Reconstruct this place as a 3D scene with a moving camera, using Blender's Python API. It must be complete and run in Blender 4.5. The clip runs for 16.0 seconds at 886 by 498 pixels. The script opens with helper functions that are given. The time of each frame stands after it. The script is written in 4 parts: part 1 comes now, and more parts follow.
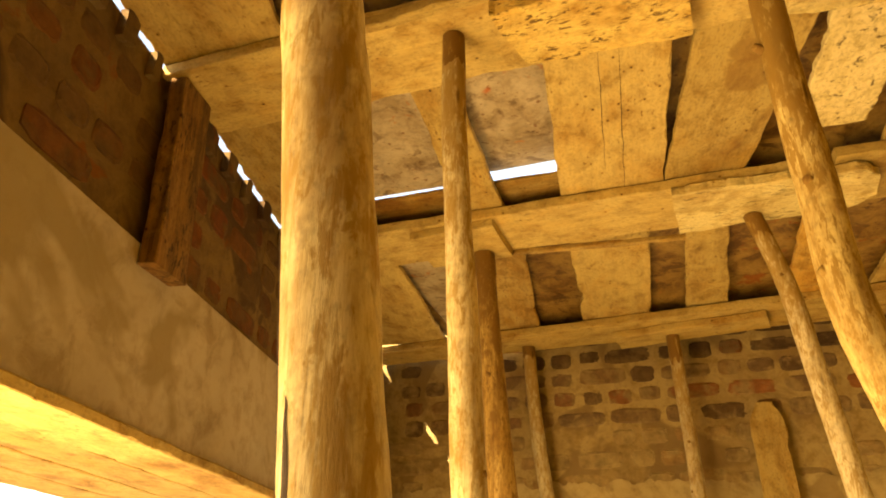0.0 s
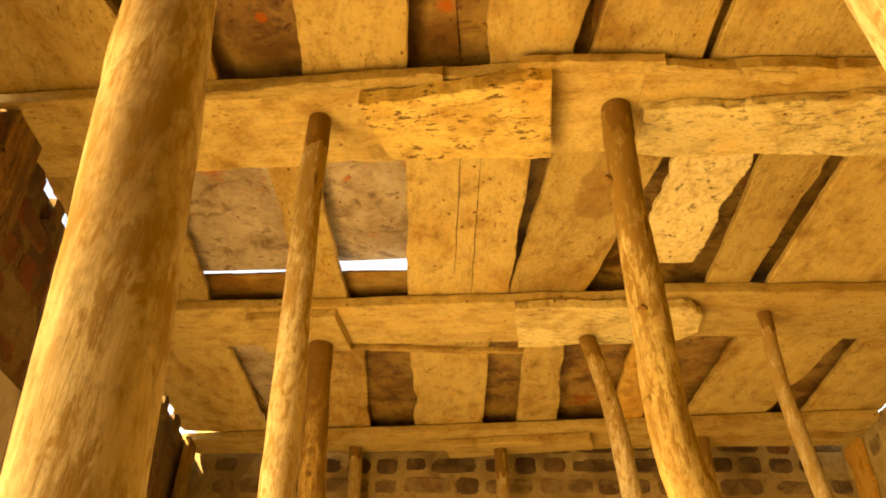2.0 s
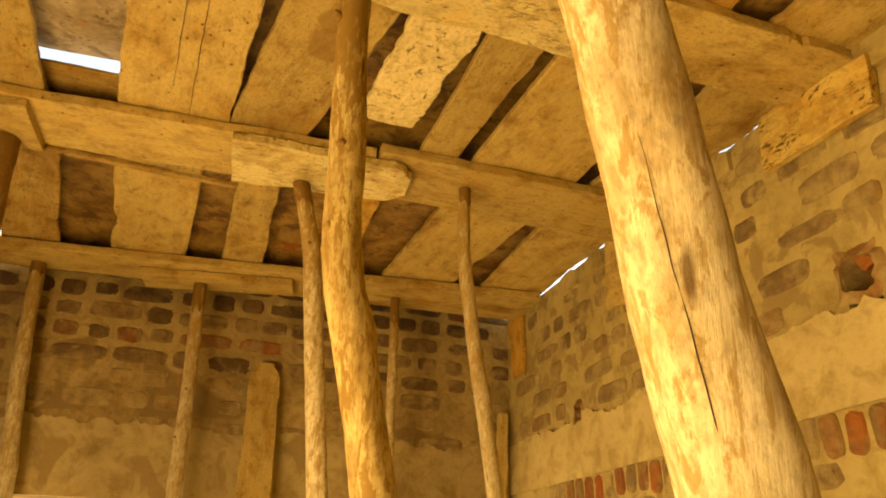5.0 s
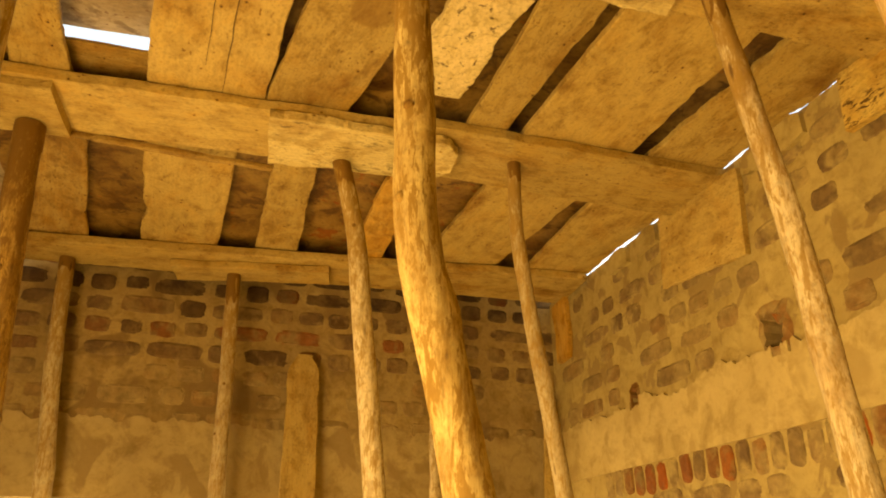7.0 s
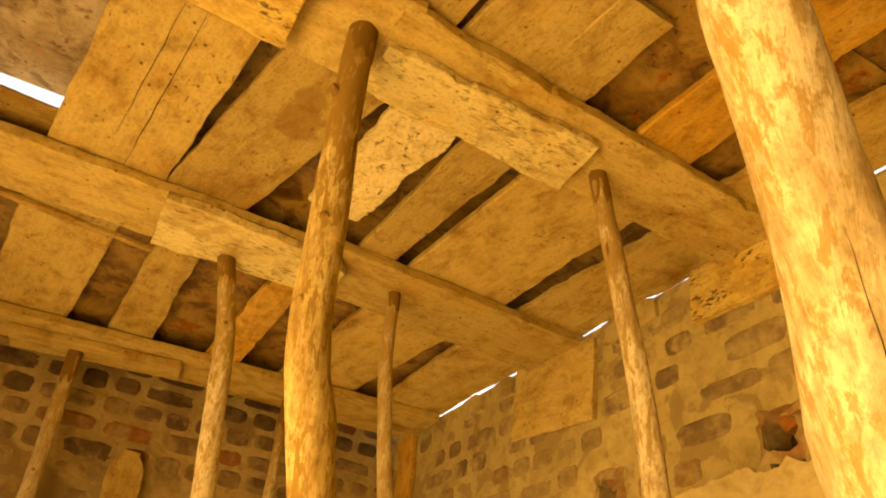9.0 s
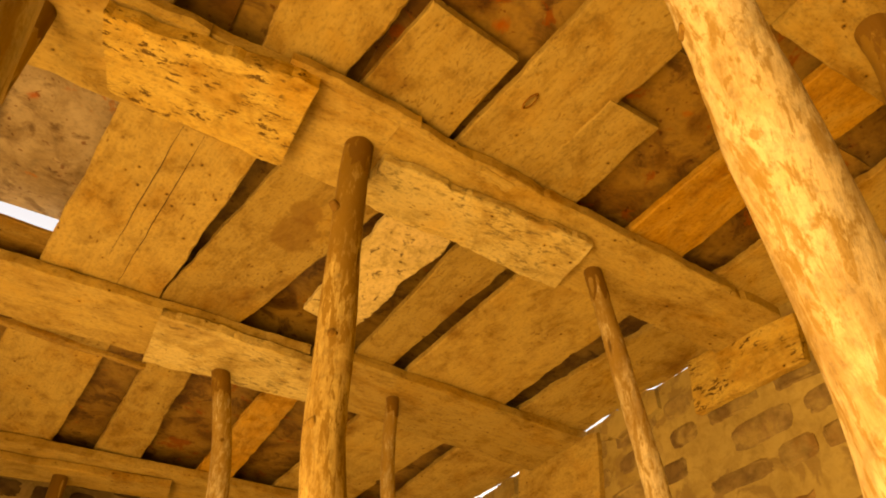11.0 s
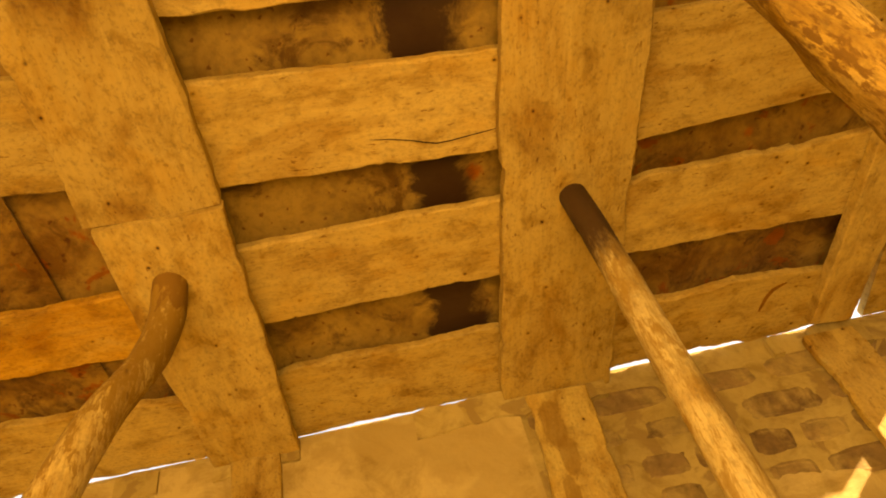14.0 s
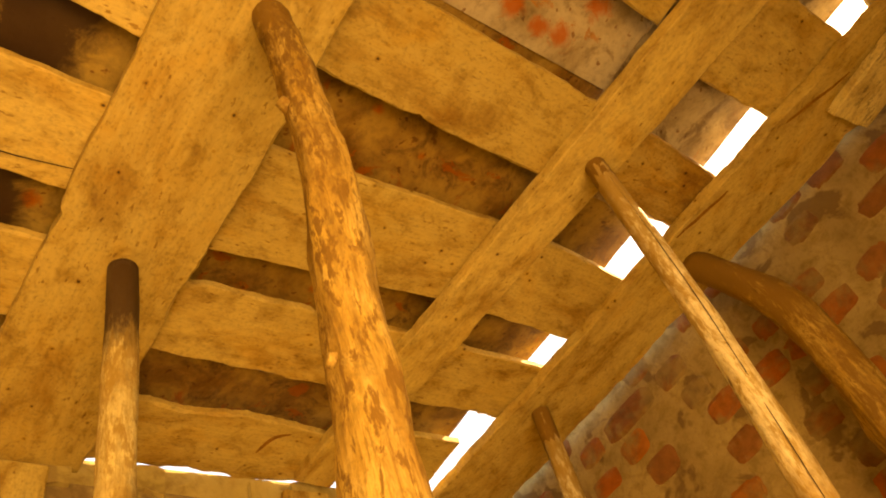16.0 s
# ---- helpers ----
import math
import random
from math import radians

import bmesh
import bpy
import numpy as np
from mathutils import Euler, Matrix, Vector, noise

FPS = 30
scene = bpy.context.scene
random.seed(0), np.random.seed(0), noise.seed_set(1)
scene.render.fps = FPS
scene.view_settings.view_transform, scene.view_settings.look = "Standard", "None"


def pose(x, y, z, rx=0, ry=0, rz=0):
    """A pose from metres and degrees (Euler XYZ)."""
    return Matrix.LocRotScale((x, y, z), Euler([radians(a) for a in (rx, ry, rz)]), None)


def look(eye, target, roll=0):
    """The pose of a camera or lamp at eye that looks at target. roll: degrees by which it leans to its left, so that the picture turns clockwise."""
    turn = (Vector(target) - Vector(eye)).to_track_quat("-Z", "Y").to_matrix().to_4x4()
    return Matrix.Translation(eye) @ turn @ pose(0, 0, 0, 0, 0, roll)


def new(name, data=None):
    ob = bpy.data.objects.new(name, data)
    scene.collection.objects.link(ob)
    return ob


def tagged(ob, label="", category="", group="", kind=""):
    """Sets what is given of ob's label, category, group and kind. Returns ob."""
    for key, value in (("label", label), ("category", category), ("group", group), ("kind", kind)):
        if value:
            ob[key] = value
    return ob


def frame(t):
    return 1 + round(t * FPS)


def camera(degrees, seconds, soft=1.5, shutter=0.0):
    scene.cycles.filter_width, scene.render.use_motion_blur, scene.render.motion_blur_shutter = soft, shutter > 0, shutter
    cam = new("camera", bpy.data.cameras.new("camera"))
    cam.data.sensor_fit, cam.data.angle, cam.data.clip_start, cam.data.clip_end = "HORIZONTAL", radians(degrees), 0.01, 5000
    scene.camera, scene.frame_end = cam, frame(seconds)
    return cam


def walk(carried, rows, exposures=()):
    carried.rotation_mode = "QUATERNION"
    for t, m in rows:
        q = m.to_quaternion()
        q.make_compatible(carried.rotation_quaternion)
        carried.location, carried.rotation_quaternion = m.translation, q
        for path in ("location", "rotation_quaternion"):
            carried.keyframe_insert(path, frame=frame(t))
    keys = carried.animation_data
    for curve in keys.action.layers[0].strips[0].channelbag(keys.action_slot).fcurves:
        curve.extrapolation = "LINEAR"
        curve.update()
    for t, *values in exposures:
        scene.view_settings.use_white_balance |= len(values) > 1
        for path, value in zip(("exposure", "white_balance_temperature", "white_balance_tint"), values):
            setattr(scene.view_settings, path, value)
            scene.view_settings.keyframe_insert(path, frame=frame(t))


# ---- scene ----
cam = camera(61.9, 16.0, soft=1.9)
PATH = [
    (0, (0.414, 0.936, 1.552), (-0.146, 2.635, 2.448), 0.9),
    (0.5, (0.406, 0.952, 1.562), (-0.053, 2.629, 2.551), 2.1),
    (1, (0.402, 0.97, 1.571), (0.105, 2.593, 2.702), 2.3),
    (1.5, (0.409, 0.971, 1.578), (0.196, 2.551, 2.785), 2.1),
    (2, (0.412, 0.988, 1.577), (0.27, 2.635, 2.702), 1.7),
    (2.5, (0.419, 0.991, 1.562), (0.392, 2.683, 2.628), 0.5),
    (3, (0.437, 1.011, 1.559), (0.563, 2.71, 2.606), -0.5),
    (3.5, (0.46, 1.0, 1.545), (0.644, 2.736, 2.52), 1.1),
    (4, (0.439, 0.991, 1.504), (0.702, 2.769, 2.382), 2.6),
    (4.5, (0.456, 0.984, 1.49), (0.867, 2.739, 2.356), 2.6),
    (5, (0.491, 0.985, 1.489), (1.055, 2.714, 2.323), 1.0),
    (5.2, (0.486, 0.98, 1.481), (1.013, 2.73, 2.294), 1.3),
    (7.3, (0.427, 1.166, 1.528), (0.944, 2.923, 2.331), -0.7),
    (7.5, (0.459, 1.161, 1.509), (0.916, 2.905, 2.375), -1.0),
    (8, (0.379, 1.16, 1.502), (0.974, 2.763, 2.538), 0.9),
    (8.5, (0.371, 1.138, 1.481), (1.121, 2.655, 2.546), 6.2),
    (8.7, (0.367, 1.138, 1.476), (1.149, 2.618, 2.569), 5.9),
    (11, (0.306, 1.143, 1.504), (1.056, 2.442, 2.827), 1.3),
    (11.5, (0.298, 1.128, 1.515), (1.05, 2.331, 2.925), -0.4),
    (12, (0.308, 1.103, 1.526), (1.159, 2.147, 3.004), -2.9),
    (12.5, (0.323, 1.078, 1.514), (1.295, 1.821, 3.096), -3.6),
    (13, (0.35, 1.037, 1.516), (1.484, 1.519, 3.091), -8.2),
    (13.5, (0.397, 0.987, 1.524), (1.654, 1.085, 3.076), -13.6),
    (14, (0.429, 0.948, 1.522), (1.687, 0.803, 3.07), -16.4),
    (14.5, (0.419, 0.952, 1.519), (1.65, 0.461, 3.017), -20.6),
    (15, (0.427, 0.91, 1.465), (1.516, 0.208, 2.988), -22.4),
    (15.5, (0.378, 0.924, 1.527), (1.351, -0.054, 2.975), -25.7),
    (16, (0.376, 0.829, 1.476), (1.19, -0.233, 2.963), -25.7),
]
EXPOSURE = [(0, 2.48, 11000, 12.5), (1.5, 2.52, 12900, 16.5), (3.5, 2.36, 13600, 16.5), (5, 2.27, 11900, 12), (8, 2.34, 15000, 17.5), (11, 2.04, 22000, 26.5), (12.5, 1.92, 25500, 30), (14, 2.3, 20500, 24.5), (16, 2.55, 18000, 23.5)]
walk(cam, [(t, look(eye, target, roll)) for t, eye, target, roll in PATH], EXPOSURE)

# ---- world, sun, large lights ----
SUN_DIR = Vector((0.32, 0.80, -0.60)).normalized()
world = bpy.data.worlds.new("sky")
scene.world = world
world.use_nodes = True
wn = world.node_tree
sky = wn.nodes.new("ShaderNodeTexSky")
sky.sky_type, sky.sun_disc = "NISHITA", False
sky.sun_elevation = math.asin(-SUN_DIR.z)
sky.sun_rotation = math.atan2(-SUN_DIR.x, -SUN_DIR.y)
wn.nodes["Background"].inputs["Strength"].default_value = 0.15
wn.links.new(sky.outputs[0], wn.nodes["Background"].inputs["Color"])
sun = new("sun", bpy.data.lights.new("sun", "SUN"))
sun.data.energy, sun.data.angle, sun.data.color = 4.5, radians(0.6), (1.0, 0.93, 0.82)
sun.matrix_world = look((0, 0, 9), Vector((0, 0, 9)) + SUN_DIR)


def window_light(name, eye, target, w, h, power):
    lamp = new(name, bpy.data.lights.new(name, "AREA"))
    lamp.data.shape, lamp.data.size, lamp.data.size_y = "RECTANGLE", w, h
    lamp.data.energy, lamp.data.color = power, (1.0, 0.80, 0.50)
    lamp.matrix_world = look(eye, target)
    return lamp


LEFT_POWER, BACK_POWER = 17.0, 4.5
window_light("left_opening_light", (-0.82, 1.15, 0.88), (0.9, 1.45, 1.12), 1.8, 1.6, LEFT_POWER)
window_light("back_opening_light", (0.6, 4.50, 0.95), (0.6, 3.0, 1.7), 2.2, 1.5, BACK_POWER)

# ---- materials ----


def shader(name, rough=0.85):
    m = bpy.data.materials.new(name)
    m.use_nodes = True
    b = m.node_tree.nodes["Principled BSDF"]
    b.inputs["Roughness"].default_value = rough
    b.inputs["Specular IOR Level"].default_value = 0.25
    return m, m.node_tree, b


def add(nt, kind, **props):
    n = nt.nodes.new(kind)
    for k, v in props.items():
        n.inputs[k.replace("_", " ")].default_value = v
    return n


def coords(nt, scale, spread=True):
    """Object coordinates, moved by the object's own random number, and scaled."""
    c = nt.nodes.new("ShaderNodeTexCoord")
    mp = nt.nodes.new("ShaderNodeMapping")
    mp.inputs["Scale"].default_value = scale
    nt.links.new(c.outputs["Object"], mp.inputs["Vector"])
    if spread:
        oi = nt.nodes.new("ShaderNodeObjectInfo")
        mul = nt.nodes.new("ShaderNodeVectorMath")
        mul.operation = "SCALE"
        mul.inputs[0].default_value = (37.0, 53.0, 71.0)
        nt.links.new(oi.outputs["Random"], mul.inputs["Scale"])
        nt.links.new(mul.outputs[0], mp.inputs["Location"])
    return mp.outputs[0]


def noise_tex(nt, vec, scale, detail=5.0, rough=0.6, dist=0.0):
    n = add(nt, "ShaderNodeTexNoise", Scale=scale, Detail=detail, Roughness=rough, Distortion=dist)
    nt.links.new(vec, n.inputs["Vector"])
    return n.outputs["Fac"]


def ramp(nt, fac, *stops):
    r = nt.nodes.new("ShaderNodeValToRGB")
    e = r.color_ramp.elements
    while len(e) < len(stops):
        e.new(0.5)
    for el, (p, c) in zip(e, stops):
        el.position = p
        el.color = (c, c, c, 1) if isinstance(c, (int, float)) else (*c, 1)
    nt.links.new(fac, r.inputs[0])
    return r.outputs[0]


def mix(nt, a, b, fac, mode="MIX"):
    n = nt.nodes.new("ShaderNodeMix")
    n.data_type, n.blend_type = "RGBA", mode
    for v, k in ((fac, 0), (a, 6), (b, 7)):
        if hasattr(v, "is_linked"):
            nt.links.new(v, n.inputs[k])
        elif k == 0:
            n.inputs[0].default_value = v
        else:
            n.inputs[k].default_value = (*v, 1)
    return n.outputs[2]


def bump(nt, b, height, strength=0.4, distance=0.004):
    n = add(nt, "ShaderNodeBump", Strength=strength, Distance=distance)
    nt.links.new(height, n.inputs["Height"])
    nt.links.new(n.outputs[0], b.inputs["Normal"])


def wood(name, dark, light, cement, cement_amount, speck=0.9, grain=1.0, axis="x", blots=(), gouge=0.0, bark=1.0, bark_tone=1.0, char=0.0):
    """Shuttering wood: grain along the local axis, cement film, stains, nail holes; blots: (x, y, radius) of wet
    stains.
    With axis z a tree pole: peeled wood with fibres, slits and what is left of the bark; browner towards the top end."""
    m, nt, b = shader(name, 0.8)
    pole = axis == "z"
    s = (14, 14, 1.3) if pole else (1.2, 15, 15)
    g = noise_tex(nt, coords(nt, s), 2.0, 8, 0.66, 0.5)
    fine = noise_tex(nt, coords(nt, tuple(v * 4 for v in s)), 2.0, 4, 0.6)
    broad = noise_tex(nt, coords(nt, (9, 9, 4) if pole else (3, 4, 4)), 1.6, 8, 0.7, 0.6)
    mid = noise_tex(nt, coords(nt, (20, 20, 7) if pole else (8, 11, 11)), 1.5, 7, 0.66, 0.4)
    grit = noise_tex(nt, coords(nt, (90, 90, 60) if pole else (70, 90, 90)), 1.4, 5, 0.7)
    col = mix(nt, dark, light, ramp(nt, g, (0.28, 0.0), (0.62, 1.0)))
    film = ramp(nt, broad, (0.66 - 0.42 * cement_amount, 0.0), (0.80 - 0.30 * cement_amount, 0.92))
    col = mix(nt, col, cement, film)
    oi = nt.nodes.new("ShaderNodeObjectInfo")
    tone = ramp(nt, oi.outputs["Random"], (0.0, (0.80, 0.79, 0.76)), (0.5, (1.0, 1.0, 1.0)), (1.0, (1.08, 1.10, 1.14)))
    col = mix(nt, col, tone, 1.0, "MULTIPLY")
    col = mix(nt, col, ramp(nt, fine, (0.34, 0.86), (0.56, 1.0)), 0.7 * grain, "MULTIPLY")
    col = mix(nt, col, ramp(nt, mid, (0.32, (0.58, 0.49, 0.37)), (0.52, (1.0, 1.0, 1.0))), 0.85, "MULTIPLY")
    col = mix(nt, col, ramp(nt, grit, (0.36, 0.70), (0.50, 1.0)), 0.85, "MULTIPLY")
    stain = ramp(nt, noise_tex(nt, coords(nt, (2.2, 4, 4)), 1.7, 5, 0.6, 0.5), (0.52, (1, 1, 1)), (0.72, (0.56, 0.40, 0.24)))
    col = mix(nt, col, stain, 0.85, "MULTIPLY")
    v = add(nt, "ShaderNodeTexVoronoi", Scale=24.0, Randomness=1.0)
    nt.links.new(coords(nt, (1, 1, 0.5) if pole else (0.85, 1, 1)), v.inputs["Vector"])
    hole = ramp(nt, v.outputs["Distance"], (0.055, (0.10, 0.06, 0.03)), (0.085, (0.75, 0.62, 0.45)), (0.17, (1.0, 1.0, 1.0)))
    keep = ramp(nt, noise_tex(nt, coords(nt, (5, 5, 5)), 1.3, 3), (0.47, 0.0), (0.51, 1.0))
    col = mix(nt, col, mix(nt, (1, 1, 1), hole, keep), speck, "MULTIPLY")
    fl = noise_tex(nt, coords(nt, (60, 60, 26) if pole else (26, 64, 64)), 1.7, 3, 0.5)
    flecks = mix(nt, (1, 1, 1), ramp(nt, fl, (0.635, (1, 1, 1)), (0.67, (0.38, 0.24, 0.13))), ramp(nt, broad, (0.48, 0.0), (0.60, 1.0)))
    col = mix(nt, col, flecks, speck * 0.85, "MULTIPLY")
    warmth = noise_tex(nt, coords(nt, (4, 6, 6)), 1.3, 5, 0.6, 0.6)
    col = mix(nt, col, (1.0, 0.88, 0.68) if pole else (1.0, 0.80, 0.52), ramp(nt, warmth, (0.52, 0.0), (0.72, 0.5)), "MULTIPLY")
    h = mix(nt, g, fine, 0.4)
    h = mix(nt, h, mid, 0.4)
    h = mix(nt, h, grit, 0.25)
    h = mix(nt, h, hole, 0.35, "MULTIPLY")
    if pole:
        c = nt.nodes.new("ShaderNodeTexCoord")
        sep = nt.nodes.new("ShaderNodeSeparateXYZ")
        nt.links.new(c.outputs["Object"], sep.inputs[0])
        # Brown patches grow denser towards the top end; bark scales that rise.
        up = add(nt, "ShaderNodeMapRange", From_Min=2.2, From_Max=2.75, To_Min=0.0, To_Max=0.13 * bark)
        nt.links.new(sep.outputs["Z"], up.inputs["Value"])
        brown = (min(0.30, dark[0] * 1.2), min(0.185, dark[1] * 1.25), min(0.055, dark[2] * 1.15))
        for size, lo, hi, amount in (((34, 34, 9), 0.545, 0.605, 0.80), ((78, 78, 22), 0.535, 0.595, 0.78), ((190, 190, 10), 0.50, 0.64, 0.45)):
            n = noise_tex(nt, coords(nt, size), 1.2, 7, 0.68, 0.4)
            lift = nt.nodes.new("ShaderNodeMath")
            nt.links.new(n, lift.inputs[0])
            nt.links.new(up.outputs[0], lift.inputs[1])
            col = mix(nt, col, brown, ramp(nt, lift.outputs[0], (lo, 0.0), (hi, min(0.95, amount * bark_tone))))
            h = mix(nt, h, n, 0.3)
        slit = add(nt, "ShaderNodeTexVoronoi", Scale=1.0, Randomness=1.0)
        nt.links.new(coords(nt, (34, 34, 7)), slit.inputs["Vector"])
        cut = ramp(nt, slit.outputs["Distance"], (0.09, 0.85), (0.20, 0.0))
        some = ramp(nt, noise_tex(nt, coords(nt, (8, 8, 5)), 1.3, 2), (0.54, 0.0), (0.58, 1.0))
        col = mix(nt, col, (dark[0] * 0.4, dark[1] * 0.35, dark[2] * 0.3), mix(nt, (0, 0, 0), cut, some))
        if char:
            edge = add(nt, "ShaderNodeMath")
            edge.operation = "MULTIPLY_ADD"
            edge.inputs[1].default_value = 0.22
            nt.links.new(noise_tex(nt, coords(nt, (40, 40, 12)), 1.2, 6, 0.7), edge.inputs[0])
            nt.links.new(sep.outputs["Z"], edge.inputs[2])
            burnt = add(nt, "ShaderNodeMapRange", From_Min=char + 0.06, From_Max=char + 0.15, To_Min=0.0, To_Max=0.94)
            nt.links.new(edge.outputs[0], burnt.inputs["Value"])
            col = mix(nt, col, (0.045, 0.02, 0.007), burnt.outputs[0])
    if gouge:
        gn = noise_tex(nt, coords(nt, (24, 62, 62)), 1.4, 5, 0.65, 0.3)
        gw = ramp(nt, noise_tex(nt, coords(nt, (6, 9, 9)), 1.4, 3, 0.5), (0.46, 0.0), (0.54, gouge))
        cut = mix(nt, col, (dark[0] * 0.22, dark[1] * 0.20, dark[2] * 0.18), ramp(nt, gn, (0.54, 0.0), (0.59, 0.9)))
        col = mix(nt, col, cut, gw)
    for bx, by, br, st in blots:
        c = nt.nodes.new("ShaderNodeTexCoord")
        dist = nt.nodes.new("ShaderNodeVectorMath")
        dist.operation = "DISTANCE"
        dist.inputs[1].default_value = (bx / st, by, 0)
        sq = nt.nodes.new("ShaderNodeMapping")
        sq.inputs["Scale"].default_value = (1 / st, 1, 1)
        nt.links.new(c.outputs["Object"], sq.inputs["Vector"])
        nt.links.new(sq.outputs[0], dist.inputs[0])
        wob = nt.nodes.new("ShaderNodeMath")
        wob.operation = "MULTIPLY_ADD"
        wob.inputs[1].default_value = br * 0.9
        nt.links.new(mid, wob.inputs[0])
        nt.links.new(dist.outputs["Value"], wob.inputs[2])
        fac = ramp(nt, wob.outputs[0], (br * 1.3, 0.6), (br * 1.48, 0.0))
        col = mix(nt, col, (dark[0] * 0.6, dark[1] * 0.5, dark[2] * 0.4), fac)
    nt.links.new(col, b.inputs["Base Color"])
    bump(nt, b, h, 0.7, 0.006 if pole else 0.005)
    return m


def mottled(name, c1, c2, c3, scale, rough=0.9, rel=0.6, dist=0.005, spots=None, patch=None):
    """Cement, plaster, earth: three tones at two scales, optional coloured spots and stained patches."""
    m, nt, b = shader(name, rough)
    broad = noise_tex(nt, coords(nt, (1, 1, 1), False), scale, 6, 0.62, 0.3)
    fine = noise_tex(nt, coords(nt, (1, 1, 1), False), scale * 11, 6, 0.65)
    col = mix(nt, c1, c2, ramp(nt, broad, (0.34, 0.0), (0.62, 1.0)))
    mids = noise_tex(nt, coords(nt, (1, 1, 1), False), scale * 4.2, 7, 0.66, 0.5)
    col = mix(nt, col, c3, ramp(nt, fine, (0.50, 0.0), (0.74, 0.5)))
    col = mix(nt, col, ramp(nt, mids, (0.34, (0.62, 0.55, 0.44)), (0.52, (1, 1, 1))), 0.75, "MULTIPLY")
    if patch:
        pn = noise_tex(nt, coords(nt, (1, 1, 1), False), patch[1], 4, 0.55, 0.6)
        col = mix(nt, col, patch[0], ramp(nt, pn, (0.56, 0.0), (0.60, 0.8)))
    if spots:
        sp = noise_tex(nt, coords(nt, (1, 1, 1)), spots[1], 4, 0.6, 0.5)
        col = mix(nt, col, spots[0], ramp(nt, sp, (spots[2], 0.0), (spots[2] + 0.06, 0.85)))
    nt.links.new(col, b.inputs["Base Color"])
    bump(nt, b, mix(nt, mids, fine, 0.35), rel, dist)
    return m


REDS = [(1.29, 1.76, 0.02), (0.32, 1.96, 0.03), (-0.07, 1.97, 0.02), (0.085, 2.43, 0.016), (0.02, 2.49, 0.022),
        (0.545, 0.05, 0.04), (0.55, -0.03, 0.035), (0.54, -0.085, 0.045), (0.46, -0.125, 0.045), (0.86, 0.19, 0.022), (0.92, 0.04, 0.016), (0.81, 1.80, 0.028), (0.76, 1.74, 0.03), (1.348, 0.10, 0.02), (1.30, 0.74, 0.03), (-0.33, 2.42, 0.07)]


def sheet_material(name, base, base2, rust, rust_at=0.62, band=None):
    """Old shuttering sheet: cement film, rust and red-lead stains, and where given a tar-dark band across it."""
    m, nt, b = shader(name, 0.6)
    flat = coords(nt, (1, 1, 1))
    broad = noise_tex(nt, flat, 7.0, 7, 0.62, 0.4)
    fine = noise_tex(nt, flat, 60, 5, 0.65)
    col = mix(nt, base, base2, ramp(nt, broad, (0.38, 0.0), (0.58, 1.0)))
    seep = noise_tex(nt, flat, 10.5, 6, 0.65, 0.6)
    col = mix(nt, col, (base[0] * 0.5, base[1] * 0.38, base[2] * 0.25), ramp(nt, seep, (0.53, 0.0), (0.64, 0.8)))
    sp = noise_tex(nt, flat, 11, 7, 0.68, 0.5)
    col = mix(nt, col, rust, ramp(nt, sp, (rust_at, 0.0), (rust_at + 0.05, 0.8)))
    col = mix(nt, col, ramp(nt, fine, (0.34, 0.72), (0.54, 1.0)), 0.8, "MULTIPLY")
    dots = noise_tex(nt, flat, 48, 2, 0.5)
    col = mix(nt, col, ramp(nt, dots, (0.66, (1, 1, 1)), (0.71, (0.45, 0.24, 0.12))), 0.8, "MULTIPLY")
    c = nt.nodes.new("ShaderNodeTexCoord")
    edge = noise_tex(nt, coords(nt, (1, 1, 1), False), 15, 6, 0.68, 0.8)
    for rx, ry, rr in REDS:
        dist = nt.nodes.new("ShaderNodeVectorMath")
        dist.operation = "DISTANCE"
        dist.inputs[1].default_value = (rx, ry, 2.843)
        nt.links.new(c.outputs["Object"], dist.inputs[0])
        wob = nt.nodes.new("ShaderNodeMath")
        wob.operation = "MULTIPLY_ADD"
        wob.inputs[1].default_value = rr * 2.4
        nt.links.new(edge, wob.inputs[0])
        nt.links.new(dist.outputs["Value"], wob.inputs[2])
        col = mix(nt, col, (0.36, 0.07, 0.009), ramp(nt, wob.outputs[0], (rr * 1.5, 0.8), (rr * 2.0, 0.0)))
    if band:
        sep = nt.nodes.new("ShaderNodeSeparateXYZ")
        wob = noise_tex(nt, coords(nt, (1, 1, 1), False), 13, 7, 0.7, 0.5)
        off = nt.nodes.new("ShaderNodeMath")
        off.operation = "MULTIPLY_ADD"
        off.inputs[1].default_value = 0.16
        nt.links.new(wob, off.inputs[0])
        nt.links.new(c.outputs["Object"], sep.inputs[0])
        nt.links.new(sep.outputs["Y"], off.inputs[2])
        lo, hi = band
        fac = ramp(nt, off.outputs[0], (lo + 0.055, 0.0), (lo + 0.105, 0.96), (hi + 0.062, 0.96), (hi + 0.085, 0.0))
        col = mix(nt, col, (0.028, 0.010, 0.0025), fac)
    nt.links.new(col, b.inputs["Base Color"])
    bump(nt, b, mix(nt, broad, fine, 0.4), 0.6, 0.005)
    return m


